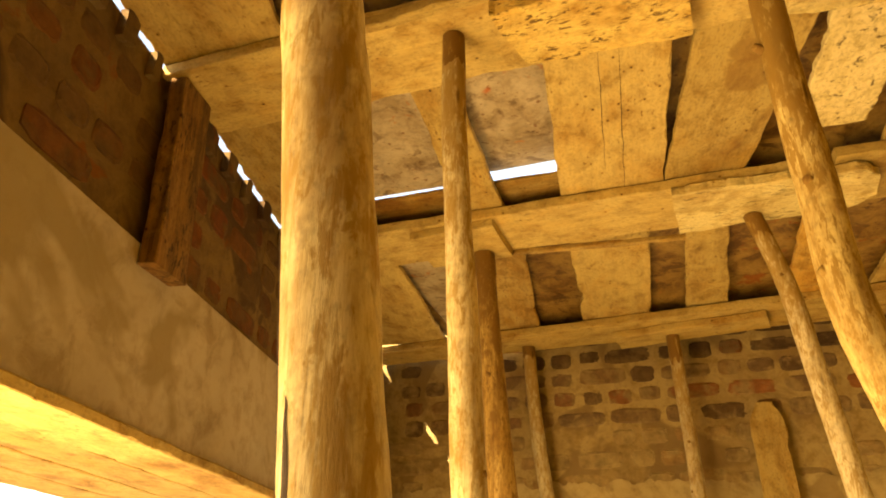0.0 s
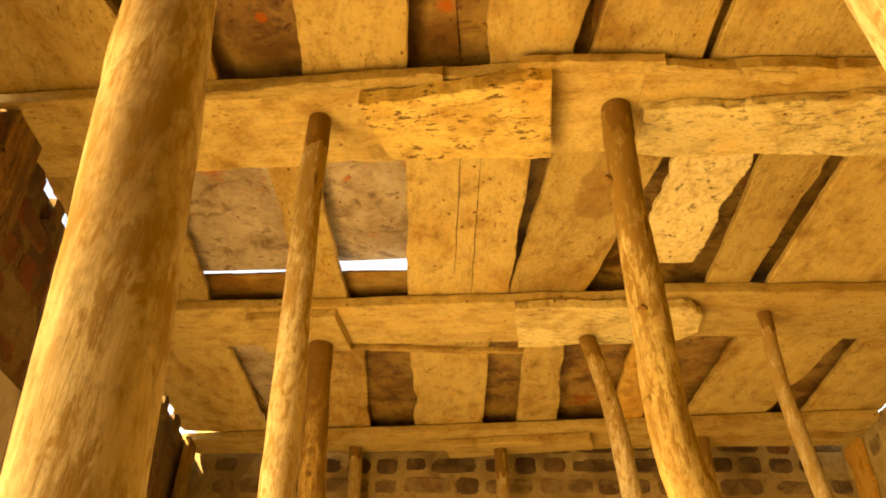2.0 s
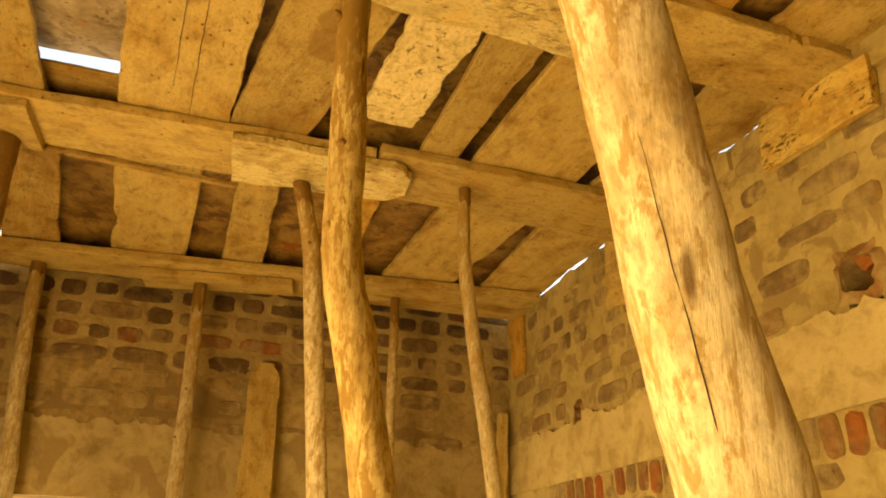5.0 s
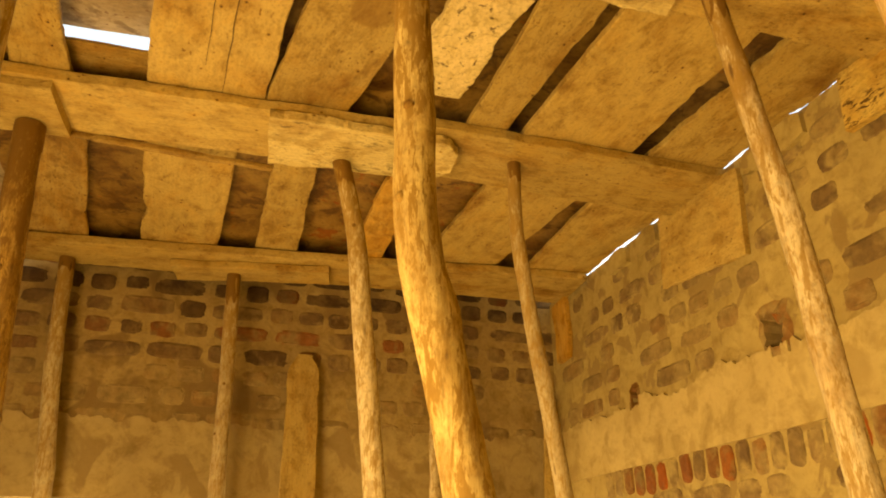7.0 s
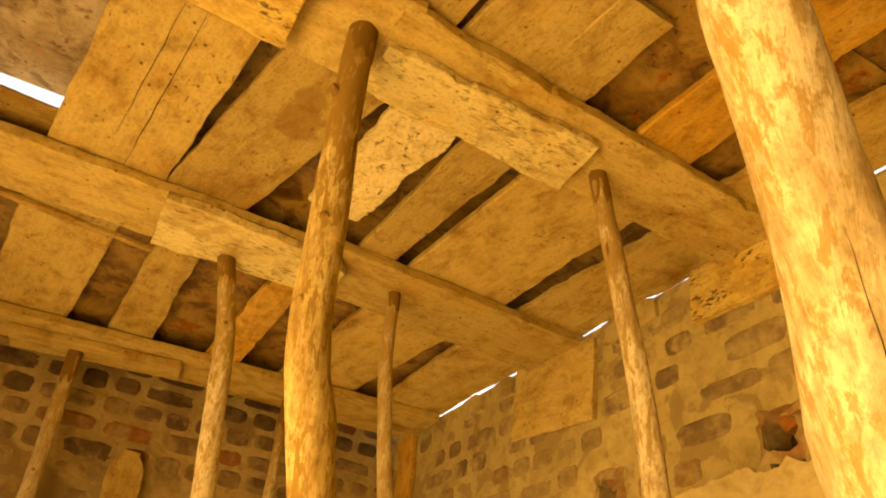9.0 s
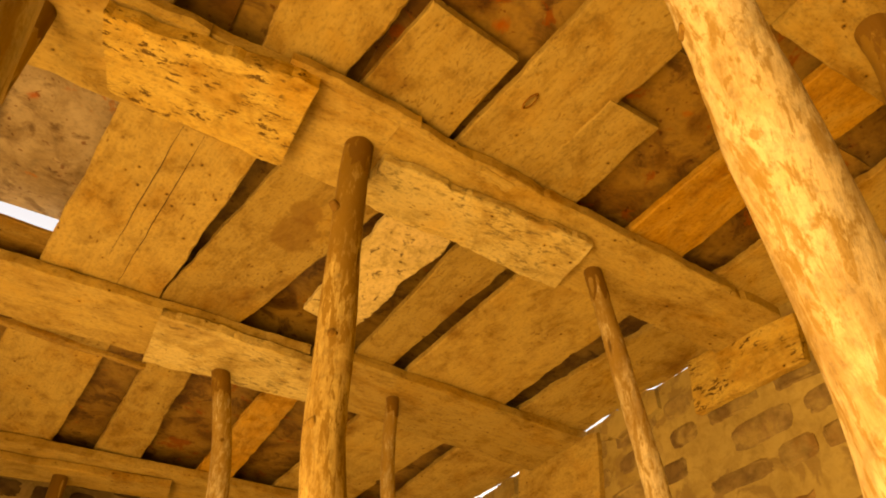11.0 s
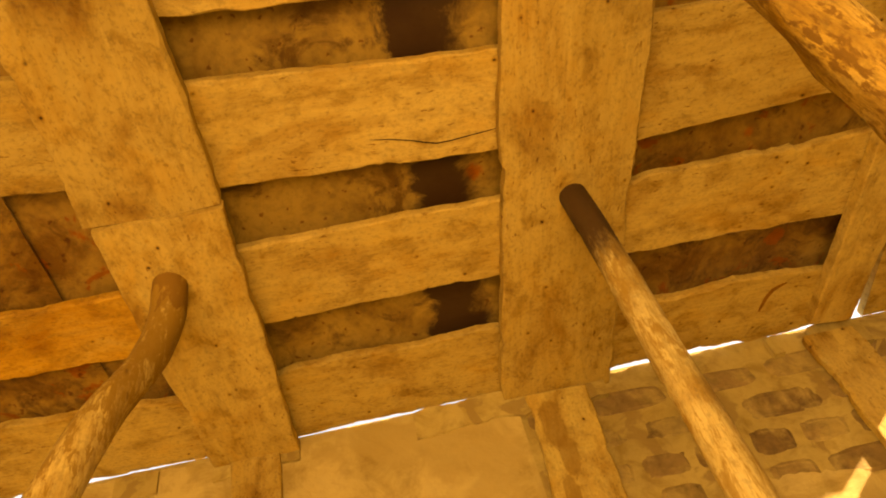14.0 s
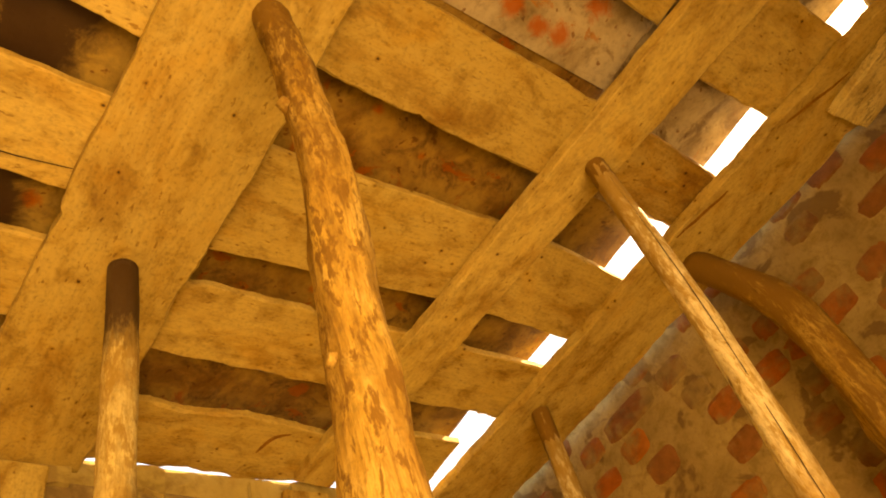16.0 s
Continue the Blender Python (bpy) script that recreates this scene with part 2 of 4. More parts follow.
PLANK = wood("dusty_plank", (0.32, 0.198, 0.058), (0.50, 0.346, 0.115), (0.475, 0.338, 0.121), 0.85)
PLANK_WET = wood("wet_stained_plank", (0.32, 0.198, 0.058), (0.50, 0.346, 0.115), (0.475, 0.338, 0.121), 0.85, blots=((0.36, -0.02, 0.06, 1.2), (0.27, 0.0, 0.045, 1.0)))
PLANK_ORANGE = wood("orange_plank", (0.40, 0.20, 0.045), (0.56, 0.315, 0.075), (0.52, 0.34, 0.105), 0.45)
PLANK_BROWN = wood("stained_plank", (0.19, 0.098, 0.026), (0.38, 0.225, 0.062), (0.42, 0.295, 0.105), 0.5)
PITTED = mottled("cement_caked_plank", (0.60, 0.48, 0.22), (0.72, 0.585, 0.29), (0.13, 0.075, 0.028), 7.0, rel=1.0, dist=0.010, spots=((0.10, 0.055, 0.02), 38.0, 0.60))
WET_BLOCK = wood("wet_block", (0.05, 0.022, 0.006), (0.27, 0.145, 0.045), (0.38, 0.24, 0.085), 0.3, 1.0, gouge=0.8)
PLANK_STAIN = wood("black_stained_plank", (0.36, 0.24, 0.078), (0.52, 0.365, 0.125), (0.48, 0.36, 0.13), 0.7, 1.0, blots=((0.10, 0.035, 0.03, 2.6), (0.20, 0.02, 0.024, 2.4), (0.30, 0.04, 0.018, 2.6)))
PLANK_ROUGH = wood("pitted_plank", (0.36, 0.25, 0.085), (0.58, 0.44, 0.175), (0.60, 0.485, 0.215), 0.8, 1.0, gouge=0.6)
PAD = wood("worn_pad", (0.38, 0.20, 0.045), (0.58, 0.365, 0.10), (0.60, 0.44, 0.15), 0.8, 1.0, gouge=1.0)
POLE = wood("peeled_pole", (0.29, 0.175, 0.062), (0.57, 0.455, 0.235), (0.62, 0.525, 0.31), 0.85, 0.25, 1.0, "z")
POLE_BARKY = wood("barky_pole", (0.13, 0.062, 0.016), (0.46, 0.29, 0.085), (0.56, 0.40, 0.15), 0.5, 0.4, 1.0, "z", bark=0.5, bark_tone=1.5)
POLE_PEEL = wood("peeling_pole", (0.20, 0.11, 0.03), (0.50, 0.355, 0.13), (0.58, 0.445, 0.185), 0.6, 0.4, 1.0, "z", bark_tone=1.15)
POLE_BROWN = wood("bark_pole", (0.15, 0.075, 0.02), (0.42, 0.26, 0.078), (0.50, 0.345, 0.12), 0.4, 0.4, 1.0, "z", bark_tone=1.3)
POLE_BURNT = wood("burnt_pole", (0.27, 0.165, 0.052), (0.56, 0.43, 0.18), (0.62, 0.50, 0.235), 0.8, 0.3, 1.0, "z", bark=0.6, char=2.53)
MORTAR = mottled("smeared_mortar", (0.34, 0.255, 0.10), (0.46, 0.36, 0.15), (0.26, 0.18, 0.068), 3.0, rel=0.8, dist=0.008, patch=((0.26, 0.18, 0.072), 7.0))
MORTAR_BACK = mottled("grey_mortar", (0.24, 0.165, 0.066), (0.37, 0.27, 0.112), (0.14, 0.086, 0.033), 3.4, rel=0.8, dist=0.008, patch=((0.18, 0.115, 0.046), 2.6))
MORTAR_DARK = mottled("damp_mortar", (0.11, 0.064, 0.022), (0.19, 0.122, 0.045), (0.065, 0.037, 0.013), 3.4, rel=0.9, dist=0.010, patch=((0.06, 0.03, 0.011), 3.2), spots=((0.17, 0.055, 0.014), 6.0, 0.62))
MORTAR_FRONT = mottled("mottled_mortar", (0.22, 0.15, 0.06), (0.35, 0.255, 0.11), (0.14, 0.082, 0.03), 5.0, rel=0.9, dist=0.010, patch=((0.13, 0.075, 0.028), 6.5))
PLASTER = mottled("rough_plaster", (0.41, 0.31, 0.13), (0.53, 0.42, 0.19), (0.33, 0.235, 0.095), 2.6, rel=0.8, dist=0.009, patch=((0.38, 0.28, 0.115), 3.1))
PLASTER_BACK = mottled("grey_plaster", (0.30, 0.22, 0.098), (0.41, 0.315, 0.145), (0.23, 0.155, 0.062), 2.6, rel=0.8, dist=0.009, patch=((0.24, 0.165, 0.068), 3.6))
CONCRETE = mottled("cast_concrete", (0.36, 0.295, 0.19), (0.45, 0.375, 0.25), (0.29, 0.228, 0.135), 2.6, rel=0.5, dist=0.004, patch=((0.27, 0.206, 0.101), 1.7))
EARTH = mottled("dry_earth", (0.42, 0.31, 0.19), (0.52, 0.41, 0.27), (0.34, 0.25, 0.15), 0.6)
FLOOR = mottled("dusty_floor", (0.46, 0.36, 0.23), (0.52, 0.42, 0.28), (0.38, 0.29, 0.18), 1.5)
SHEET = sheet_material("cement_stained_sheet", (0.12, 0.054, 0.011), (0.26, 0.155, 0.044), (0.34, 0.09, 0.015), 0.64)
SHEET_GREY = sheet_material("grey_sheet", (0.25, 0.18, 0.095), (0.40, 0.32, 0.20), (0.34, 0.13, 0.035), 0.62)
SHEET_RUST = sheet_material("rusty_sheet", (0.125, 0.055, 0.011), (0.28, 0.165, 0.047), (0.24, 0.055, 0.009), 0.58)
SHEET_TAR = sheet_material("tar_stained_sheet", (0.14, 0.075, 0.018), (0.29, 0.185, 0.055), (0.34, 0.09, 0.015), 0.66, band=(0.735, 0.885))
# Near-black: the shade inside cracks and wall holes, put into the colour.
HOLLOW_SHADE = mottled("dark_hollow", (0.03, 0.018, 0.01), (0.05, 0.03, 0.016), (0.02, 0.012, 0.008), 9)
RUST_MARK = mottled("rust_mark", (0.20, 0.085, 0.02), (0.28, 0.13, 0.035), (0.14, 0.055, 0.012), 9)


def brick_material(name, smeared, *tones):
    m, nt, b = shader(name, 0.9)
    oi = nt.nodes.new("ShaderNodeObjectInfo")
    n = len(tones)
    col = ramp(nt, oi.outputs["Random"], *[(i / max(1, n - 1), t) for i, t in enumerate(tones)])
    fine = noise_tex(nt, coords(nt, (1, 1, 1)), 28, 6, 0.65)
    smear = noise_tex(nt, coords(nt, (1, 1, 1)), 9, 5, 0.6, 0.4)
    col = mix(nt, col, smeared, ramp(nt, smear, (0.45, 0.0), (0.60, 0.92)))
    col = mix(nt, col, ramp(nt, fine, (0.3, 0.55), (0.6, 1.0)), 0.8, "MULTIPLY")
    nt.links.new(col, b.inputs["Base Color"])
    bump(nt, b, fine, 0.7, 0.006)
    return m


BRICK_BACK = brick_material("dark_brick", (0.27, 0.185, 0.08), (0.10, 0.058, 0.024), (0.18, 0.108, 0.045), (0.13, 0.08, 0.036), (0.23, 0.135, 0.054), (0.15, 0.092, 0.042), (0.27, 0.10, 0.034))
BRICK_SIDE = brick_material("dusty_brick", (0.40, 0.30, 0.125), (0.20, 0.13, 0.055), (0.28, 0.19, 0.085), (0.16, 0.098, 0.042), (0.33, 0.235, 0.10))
# Darker tones carry the shade that the joist casts on the top courses.
BRICK_SHADED = brick_material("shaded_brick", (0.15, 0.095, 0.038), (0.05, 0.026, 0.011), (0.085, 0.046, 0.018), (0.065, 0.036, 0.016), (0.16, 0.05, 0.016))
BRICK_SMEAR = brick_material("smeared_brick", (0.34, 0.25, 0.105), (0.20, 0.13, 0.054), (0.29, 0.20, 0.084), (0.26, 0.15, 0.056), (0.33, 0.24, 0.10))
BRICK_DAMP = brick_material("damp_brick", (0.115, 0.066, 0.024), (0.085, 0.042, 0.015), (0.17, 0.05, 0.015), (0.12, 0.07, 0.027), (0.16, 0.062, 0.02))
BRICK_RIM = brick_material("broken_brick", (0.36, 0.26, 0.11), (0.26, 0.13, 0.045), (0.30, 0.16, 0.06), (0.22, 0.10, 0.035))
BRICK_RED = brick_material("red_brick", (0.24, 0.165, 0.068), (0.19, 0.10, 0.04), (0.34, 0.095, 0.026), (0.17, 0.075, 0.028), (0.36, 0.12, 0.032))

# ---- mesh builders ----


def rng(seed):
    return random.Random(seed)


def mesh_of(name, bm, material, smooth=False):
    me = bpy.data.meshes.new(name)
    bmesh.ops.recalc_face_normals(bm, faces=bm.faces)
    bm.to_mesh(me)
    bm.free()
    me.materials.append(material)
    if smooth:
        me.shade_smooth()
    return me


def part(name, bm, material, parent=None, label="", smooth=False, at=None):
    ob = new(name, mesh_of(name, bm, material, smooth))
    if at is not None:
        ob.matrix_basis = at
    if parent:
        ob.parent = parent
    if label:
        ob["label"] = label
    return ob


def box(bm, x0, x1, y0, y1, z0, z1, m=None):
    vs = [bm.verts.new((x, y, z)) for x in (x0, x1) for y in (y0, y1) for z in (z0, z1)]
    if m is not None:
        for v in vs:
            v.co = m @ v.co
    for f in ((0, 1, 3, 2), (4, 6, 7, 5), (0, 4, 5, 1), (2, 3, 7, 6), (0, 2, 6, 4), (1, 5, 7, 3)):
        bm.faces.new([vs[i] for i in f])


def board_mesh(length, w0, w1, thick, seed, ragged=0.006, warp=0.006, chip=0.0, taper=(0.0, 0.0), round_end=0.0):
    """A sawn board along local X, its underside at z = 0: broken arrises, uneven splintered edges, sag, chipped ends."""
    bm = bmesh.new()
    r = rng(seed)
    n = max(12, int(length / 0.013))
    off = Vector((r.uniform(0, 90), r.uniform(0, 90), r.uniform(0, 90)))

    def edge(d, side):
        """How far an edge bulges, and how much of its lower arris has broken away, at a distance d along the board."""
        o = off + Vector((0, 9 * side, 0))
        a = ragged * (noise.noise(o + Vector((d * 6, 0, 0))) + 0.5 * noise.noise(o + Vector((d * 21, 3, 0))) + 0.25 * noise.noise(o + Vector((d * 70, 5, 0))))
        bite = max(0.0, noise.noise(o + Vector((d * 9, 17, 0))) - 0.30) * max(0.0, 0.6 + noise.noise(o + Vector((d * 55, 19, 0))))
        a -= 0.028 * bite
        broken = 0.0025 + 0.016 * max(0.0, noise.noise(o + Vector((d * 16, 23, 0))) - 0.05) * (0.6 + 0.4 * noise.noise(o + Vector((d * 80, 27, 0))))
        return a, broken

    rings = []
    for i in range(n + 1):
        u = i / n
        x = length * u
        w = (w0 + (w1 - w0) * u) / 2
        if round_end and x > length - round_end:
            w *= max(0.25, 1 - ((x - length + round_end) / round_end) ** 2) ** 0.5
        (a, ca), (b, cb) = edge(x, 0), edge(x, 1)
        z = warp * noise.noise(off + Vector((u * 1.7, 5, 5)))
        if chip:
            b -= chip * max(0.0, noise.noise(off + Vector((x * 4, 30, 0)))) * (0.8 + 0.5 * noise.noise(off + Vector((x * 30, 33, 0))))
        c = min(0.004, thick * 0.25)
        lo, hi = -w - a, w + b
        ha, hb = min(ca * 0.8, thick * 0.5), min(cb * 0.8, thick * 0.5)
        sec = [(lo + ca, 0), (-w * 0.35, -0.0015), (w * 0.35, 0.0012), (hi - cb, 0), (hi, hb), (hi, thick - c), (hi - c, thick), (lo + c, thick), (lo, thick - c), (lo, ha)]
        near, far = max(0.0, 1 - x / 0.16), max(0.0, 1 - (length - x) / 0.16)
        ring = []
        for y, zz in sec:
            k = max(-1.0, min(1.0, y / w))
            xx = x + near * taper[0] * k + far * taper[1] * k
            if i == 0:
                xx += 0.5 * ragged * noise.noise(off + Vector((y * 30, 40, 0)))
            if i == n:
                xx += 0.5 * ragged * noise.noise(off + Vector((y * 30, 50, 0)))
            ring.append(bm.verts.new((xx, y, zz + z)))
        rings.append(ring)
    for p, q in zip(rings, rings[1:]):
        for k in range(10):
            bm.faces.new((p[k], p[(k + 1) % 10], q[(k + 1) % 10], q[k]))
    bm.faces.new(rings[0])
    bm.faces.new(rings[-1])
    return bm


def frame_of(p0, p1, normal):
    """Pose with X from p0 to p1 and Z along the normal."""
    x = (Vector(p1) - Vector(p0)).normalized()
    z = Vector(normal)
    z = (z - x * z.dot(x)).normalized()
    y = z.cross(x)
    m = Matrix((x, y, z)).transposed().to_4x4()
    m.translation = Vector(p0)
    return m


def board(name, p0, p1, w0, w1, thick, material, label, category, seed, group="", normal=(0, 0, 1), **kw):
    length = (Vector(p1) - Vector(p0)).length
    ob = part(name, board_mesh(length, w0, w1, thick, seed, **kw), material, at=frame_of(p0, p1, normal))
    return tagged(ob, label, category, group)


def centre_line(points):
    """A smooth line through the points: its length, and a function from 0..1 to a place on it."""
    pts = [Vector(p) for p in points]
    seg = [(b - a).length for a, b in zip(pts, pts[1:])]
    total = sum(seg)

    def slope(j):
        lo, hi = max(j - 1, 0), min(j + 1, len(pts) - 1)
        if lo == j or hi == j:
            return (pts[hi] - pts[lo]) / (seg[min(j, len(seg) - 1)])
        d0, d1 = seg[j - 1], seg[j]
        return ((pts[j] - pts[lo]) / d0 * d1 + (pts[hi] - pts[j]) / d1 * d0) / (d0 + d1)

    def at(u):
        d, k = total * u, 0
        while k < len(seg) - 1 and d > seg[k]:
            d -= seg[k]
            k += 1
        f, sl = d / seg[k], seg[k]
        f2, f3 = f * f, f * f * f
        return pts[k] * (2 * f3 - 3 * f2 + 1) + slope(k) * sl * (f3 - 2 * f2 + f) + pts[k + 1] * (3 * f2 - 2 * f3) + slope(k + 1) * sl * (f3 - f2)

    return total, at


def tube(points, radii, seed, ring=22, knots=3, rough=0.05):
    """A tree pole through the points: tapered, slightly lobed, with knots and scars; local Z along it."""
    r = rng(seed)
    bm = bmesh.new()
    off = Vector((r.uniform(0, 99), r.uniform(0, 99), 0))
    kn = [(r.uniform(0.1, 0.97), r.uniform(0, 6.28), r.uniform(0.10, 0.26)) for _ in range(knots)]
    total, at = centre_line(points)
    n = max(10, int(total / 0.022))
    rings = []
    for i in range(n + 1):
        u = i / n
        c = at(u)
        rad = radii[0] + (radii[1] - radii[0]) * u
        sway = Vector((noise.noise(off + Vector((0, 0, u * total * 2.2))), noise.noise(off + Vector((7, 0, u * total * 2.2))), 0)) * 0.07 * rad
        if i in (0, n):
            rad *= 0.93
        ringv = []
        for j in range(ring):
            t = 6.28318 * j / ring
            q = Vector((math.cos(t), math.sin(t), 0))
            s = 1 + rough * 1.6 * noise.noise(off + q * 1.1 + Vector((0, 0, u * total * 5))) + rough * 0.8 * noise.noise(off + q * 3 + Vector((0, 0, u * total * 16))) + rough * 0.4 * noise.noise(off + q * 7 + Vector((0, 0, u * total * 30)))
            for ku, kt, ka in kn:
                dd = ((u - ku) * total / 0.05) ** 2 + ((math.sin((t - kt) / 2)) / 0.28) ** 2
                s += ka * math.exp(-dd)
            ringv.append(bm.verts.new(c + sway + q * rad * s))
        rings.append(ringv)
    for p, q in zip(rings, rings[1:]):
        for k in range(ring):
            bm.faces.new((p[k], p[(k + 1) % ring], q[(k + 1) % ring], q[k]))
    bm.faces.new(rings[0])
    bm.faces.new(rings[-1])
    return bm


def stub(ob, place, out, radius, length, seed, material, name="branch_stub", label="stump of a cut branch"):
    """The stump of a cut branch on a pole; place is in the world."""
    base = Vector(place) - ob.matrix_basis.translation
    o = Vector(out).normalized()
    bm = tube([(0, 0, 0), (0, 0, length * 0.5), (0, 0, length)], (radius, radius * 0.72), seed, ring=10, knots=0, rough=0.12)
    m = o.to_track_quat("Z", "Y").to_matrix().to_4x4()
    m.translation = base
    bm.transform(m)
    part(name, bm, material, ob, label, smooth=True)


def prop_pole(points, r_base, r_top, label, seed, material=None, knots=4, rough=0.06):
    """A prop through the points, from the floor to the underside of a board, with its knots."""
    mat = material or POLE
    b = Vector(points[0])
    pts = [Vector(p) for p in points]
    ob = part("timber_prop", tube([p - b for p in pts], (r_base, r_top), seed, knots=knots, rough=rough), mat, smooth=True, at=Matrix.Translation(b))
    tagged(ob, label, "prop", "formwork props")

    def at_height(z):
        for p, q in zip(pts, pts[1:]):
            if p.z <= z <= q.z:
                return p.lerp(q, (z - p.z) / (q.z - p.z))
        return pts[-1]

    r = rng(seed + 7)
    # A thin brown shell with a ragged lower edge round the head.
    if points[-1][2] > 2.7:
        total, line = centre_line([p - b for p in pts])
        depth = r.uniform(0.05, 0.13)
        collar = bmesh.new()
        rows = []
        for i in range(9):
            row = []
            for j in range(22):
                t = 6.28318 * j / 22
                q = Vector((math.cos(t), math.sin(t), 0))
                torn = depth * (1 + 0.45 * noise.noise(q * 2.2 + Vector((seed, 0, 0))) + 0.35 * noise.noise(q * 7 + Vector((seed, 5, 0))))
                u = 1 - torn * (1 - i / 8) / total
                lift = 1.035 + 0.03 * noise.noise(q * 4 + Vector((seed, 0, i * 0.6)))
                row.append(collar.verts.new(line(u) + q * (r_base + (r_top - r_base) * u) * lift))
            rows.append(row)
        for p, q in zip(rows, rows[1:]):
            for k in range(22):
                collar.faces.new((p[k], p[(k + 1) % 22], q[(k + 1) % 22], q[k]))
        part("bark_collar", collar, POLE_BURNT if mat == POLE_BURNT else POLE_BROWN, ob, "frayed brown collar at the head", smooth=True)
    for k in range(2):
        z = r.uniform(1.75, 2.5)
        t = r.uniform(0, 6.28)
        rad = r_base + (r_top - r_base) * z / 2.75
        out = Vector((math.cos(t), math.sin(t), 0.15))
        stub(ob, at_height(z) + out * rad * 0.86, out, rad * r.uniform(0.22, 0.34), rad * 0.22, seed + k, POLE_BROWN, "knot", "small dark knot in the wood")
    return ob


def split(ob, points, r_base, r_top, start, width, turns, seed):
    """A long drying crack: a thin dark sliver that follows the side of a pole."""
    bm = bmesh.new()
    total, at = centre_line(points)
    b = Vector(points[0])
    rows = []
    n = 26
    for i in range(n + 1):
        u = start[0] + (start[1] - start[0]) * i / n
        a = start[2] + turns * i / n + 0.05 * noise.noise(Vector((i * 0.5, seed, 0)))
        r = (r_base + (r_top - r_base) * u) * 1.045
        w = width * math.sin(math.pi * (i + 0.4) / (n + 0.8)) ** 0.6
        c = at(u) - b
        q = [Vector((math.cos(a + d), math.sin(a + d), 0)) * r for d in (-w / r, 0, w / r)]
        q[1] *= 1.006
        rows.append([bm.verts.new(c + p) for p in q])
    for p, q in zip(rows, rows[1:]):
        bm.faces.new((p[0], p[1], q[1], q[0]))
        bm.faces.new((p[1], p[2], q[2], q[1]))
    part("crack", bm, HOLLOW_SHADE, ob, "long dark drying crack")


def sheet(name, x0, x1, y0, y1, z, seed, material, label, curl=0.0, curl_low=0.0, thick=0.004, along=None):
    """A shuttering sheet with gentle dents; curl lifts its far or near end."""
    bm = bmesh.new()
    nx, ny = max(4, int((x1 - x0) / 0.05)), max(4, int((y1 - y0) / 0.04))
    grid = {}
    for lay, dz in ((0, 0.0), (1, thick)):
        for i in range(nx + 1):
            for j in range(ny + 1):
                u, v = i / nx, j / ny
                y = y0 + (y1 - y0) * v
                xa = left_x(y) + along if along is not None else x0
                x = xa + (x1 - xa) * u
                d = 0.007 * noise.noise(Vector((x * 3 + seed, y * 3, seed))) + 0.002 * noise.noise(Vector((x * 11, y * 11 + seed, 1)))
                d += curl * max(0, (v - 0.45) / 0.55) ** 3 + curl_low * max(0, (0.55 - v) / 0.55) ** 2
                yy = y + (0.006 * noise.noise(Vector((x * 9, seed, 0))) if j in (0, ny) else 0)
                grid[lay, i, j] = bm.verts.new((x, yy, z + d + dz))
    for i in range(nx):
        for j in range(ny):
            for lay in (0, 1):
                bm.faces.new((grid[lay, i, j], grid[lay, i + 1, j], grid[lay, i + 1, j + 1], grid[lay, i, j + 1]))
    rim = [(i, 0) for i in range(nx)] + [(nx, j) for j in range(ny)] + [(i, ny) for i in range(nx, 0, -1)] + [(0, j) for j in range(ny, 0, -1)]
    for a, b in zip(rim, rim[1:] + rim[:1]):
        bm.faces.new((grid[(0, *a)], grid[(0, *b)], grid[(1, *b)], grid[(1, *a)]))
    ob = part(name, bm, material, smooth=False)
    return tagged(ob, label, "shuttering sheet", "formwork sheets")


# ---- the room ----
H = 2.75                      # underside of the joist boards
RIGHT = 1.99                  # inner face of the right wall
BACK = 4.45
FRONT = -0.95
TOP = 2.90


def left_x(y):
    return -0.68 - 0.165 * (y - 1.9)


def wall(name, p0, p1, thick, z1, openings, material, label, ext=0.0):
    """A wall from p0 to p1, inner face on that line, the room to its left; openings are (u0, u1, z0, z1)."""
    m = frame_of((*p0, 0), (*p1, 0), (0, 0, 1))
    length = (Vector(p1) - Vector(p0)).length
    bm = bmesh.new()
    us = sorted({-ext, length + ext, *[o[0] for o in openings], *[o[1] for o in openings]})
    zs = sorted({-0.05, z1, *[max(o[2], -0.05) for o in openings], *[o[3] for o in openings]})
    for a, b in zip(us, us[1:]):
        for c, d in zip(zs, zs[1:]):
            if not any(o[0] - 1e-6 <= a and b <= o[1] + 1e-6 and o[2] - 0.06 <= c and d <= o[3] + 1e-6 for o in openings):
                box(bm, a, b, -thick, 0, c, d)
    bmesh.ops.remove_doubles(bm, verts=bm.verts, dist=1e-5)
    inner = {}
    for f in list(bm.faces):
        key = tuple(round(v, 3) for v in f.calc_center_median())
        inner.setdefault(key, []).append(f)
    bmesh.ops.delete(bm, geom=[f for fs in inner.values() if len(fs) > 1 for f in fs], context="FACES_ONLY")
    ob = part(name, bm, material, at=m)
    return tagged(ob, label, "wall", kind="structure"), m


ground = bmesh.new()
S = 400
bmesh.ops.create_grid(ground, x_segments=2, y_segments=2, size=S)
tagged(part("ground", ground, EARTH, at=Matrix.Translation((0, 0, -0.06))), "dry sandy earth round the building site", "ground", kind="structure")
fb = bmesh.new()
box(fb, -1.4, RIGHT, FRONT, BACK, -0.05, 0)
tagged(part("floor", fb, FLOOR), "dusty bare cement floor of the unfinished room", "floor", kind="structure")

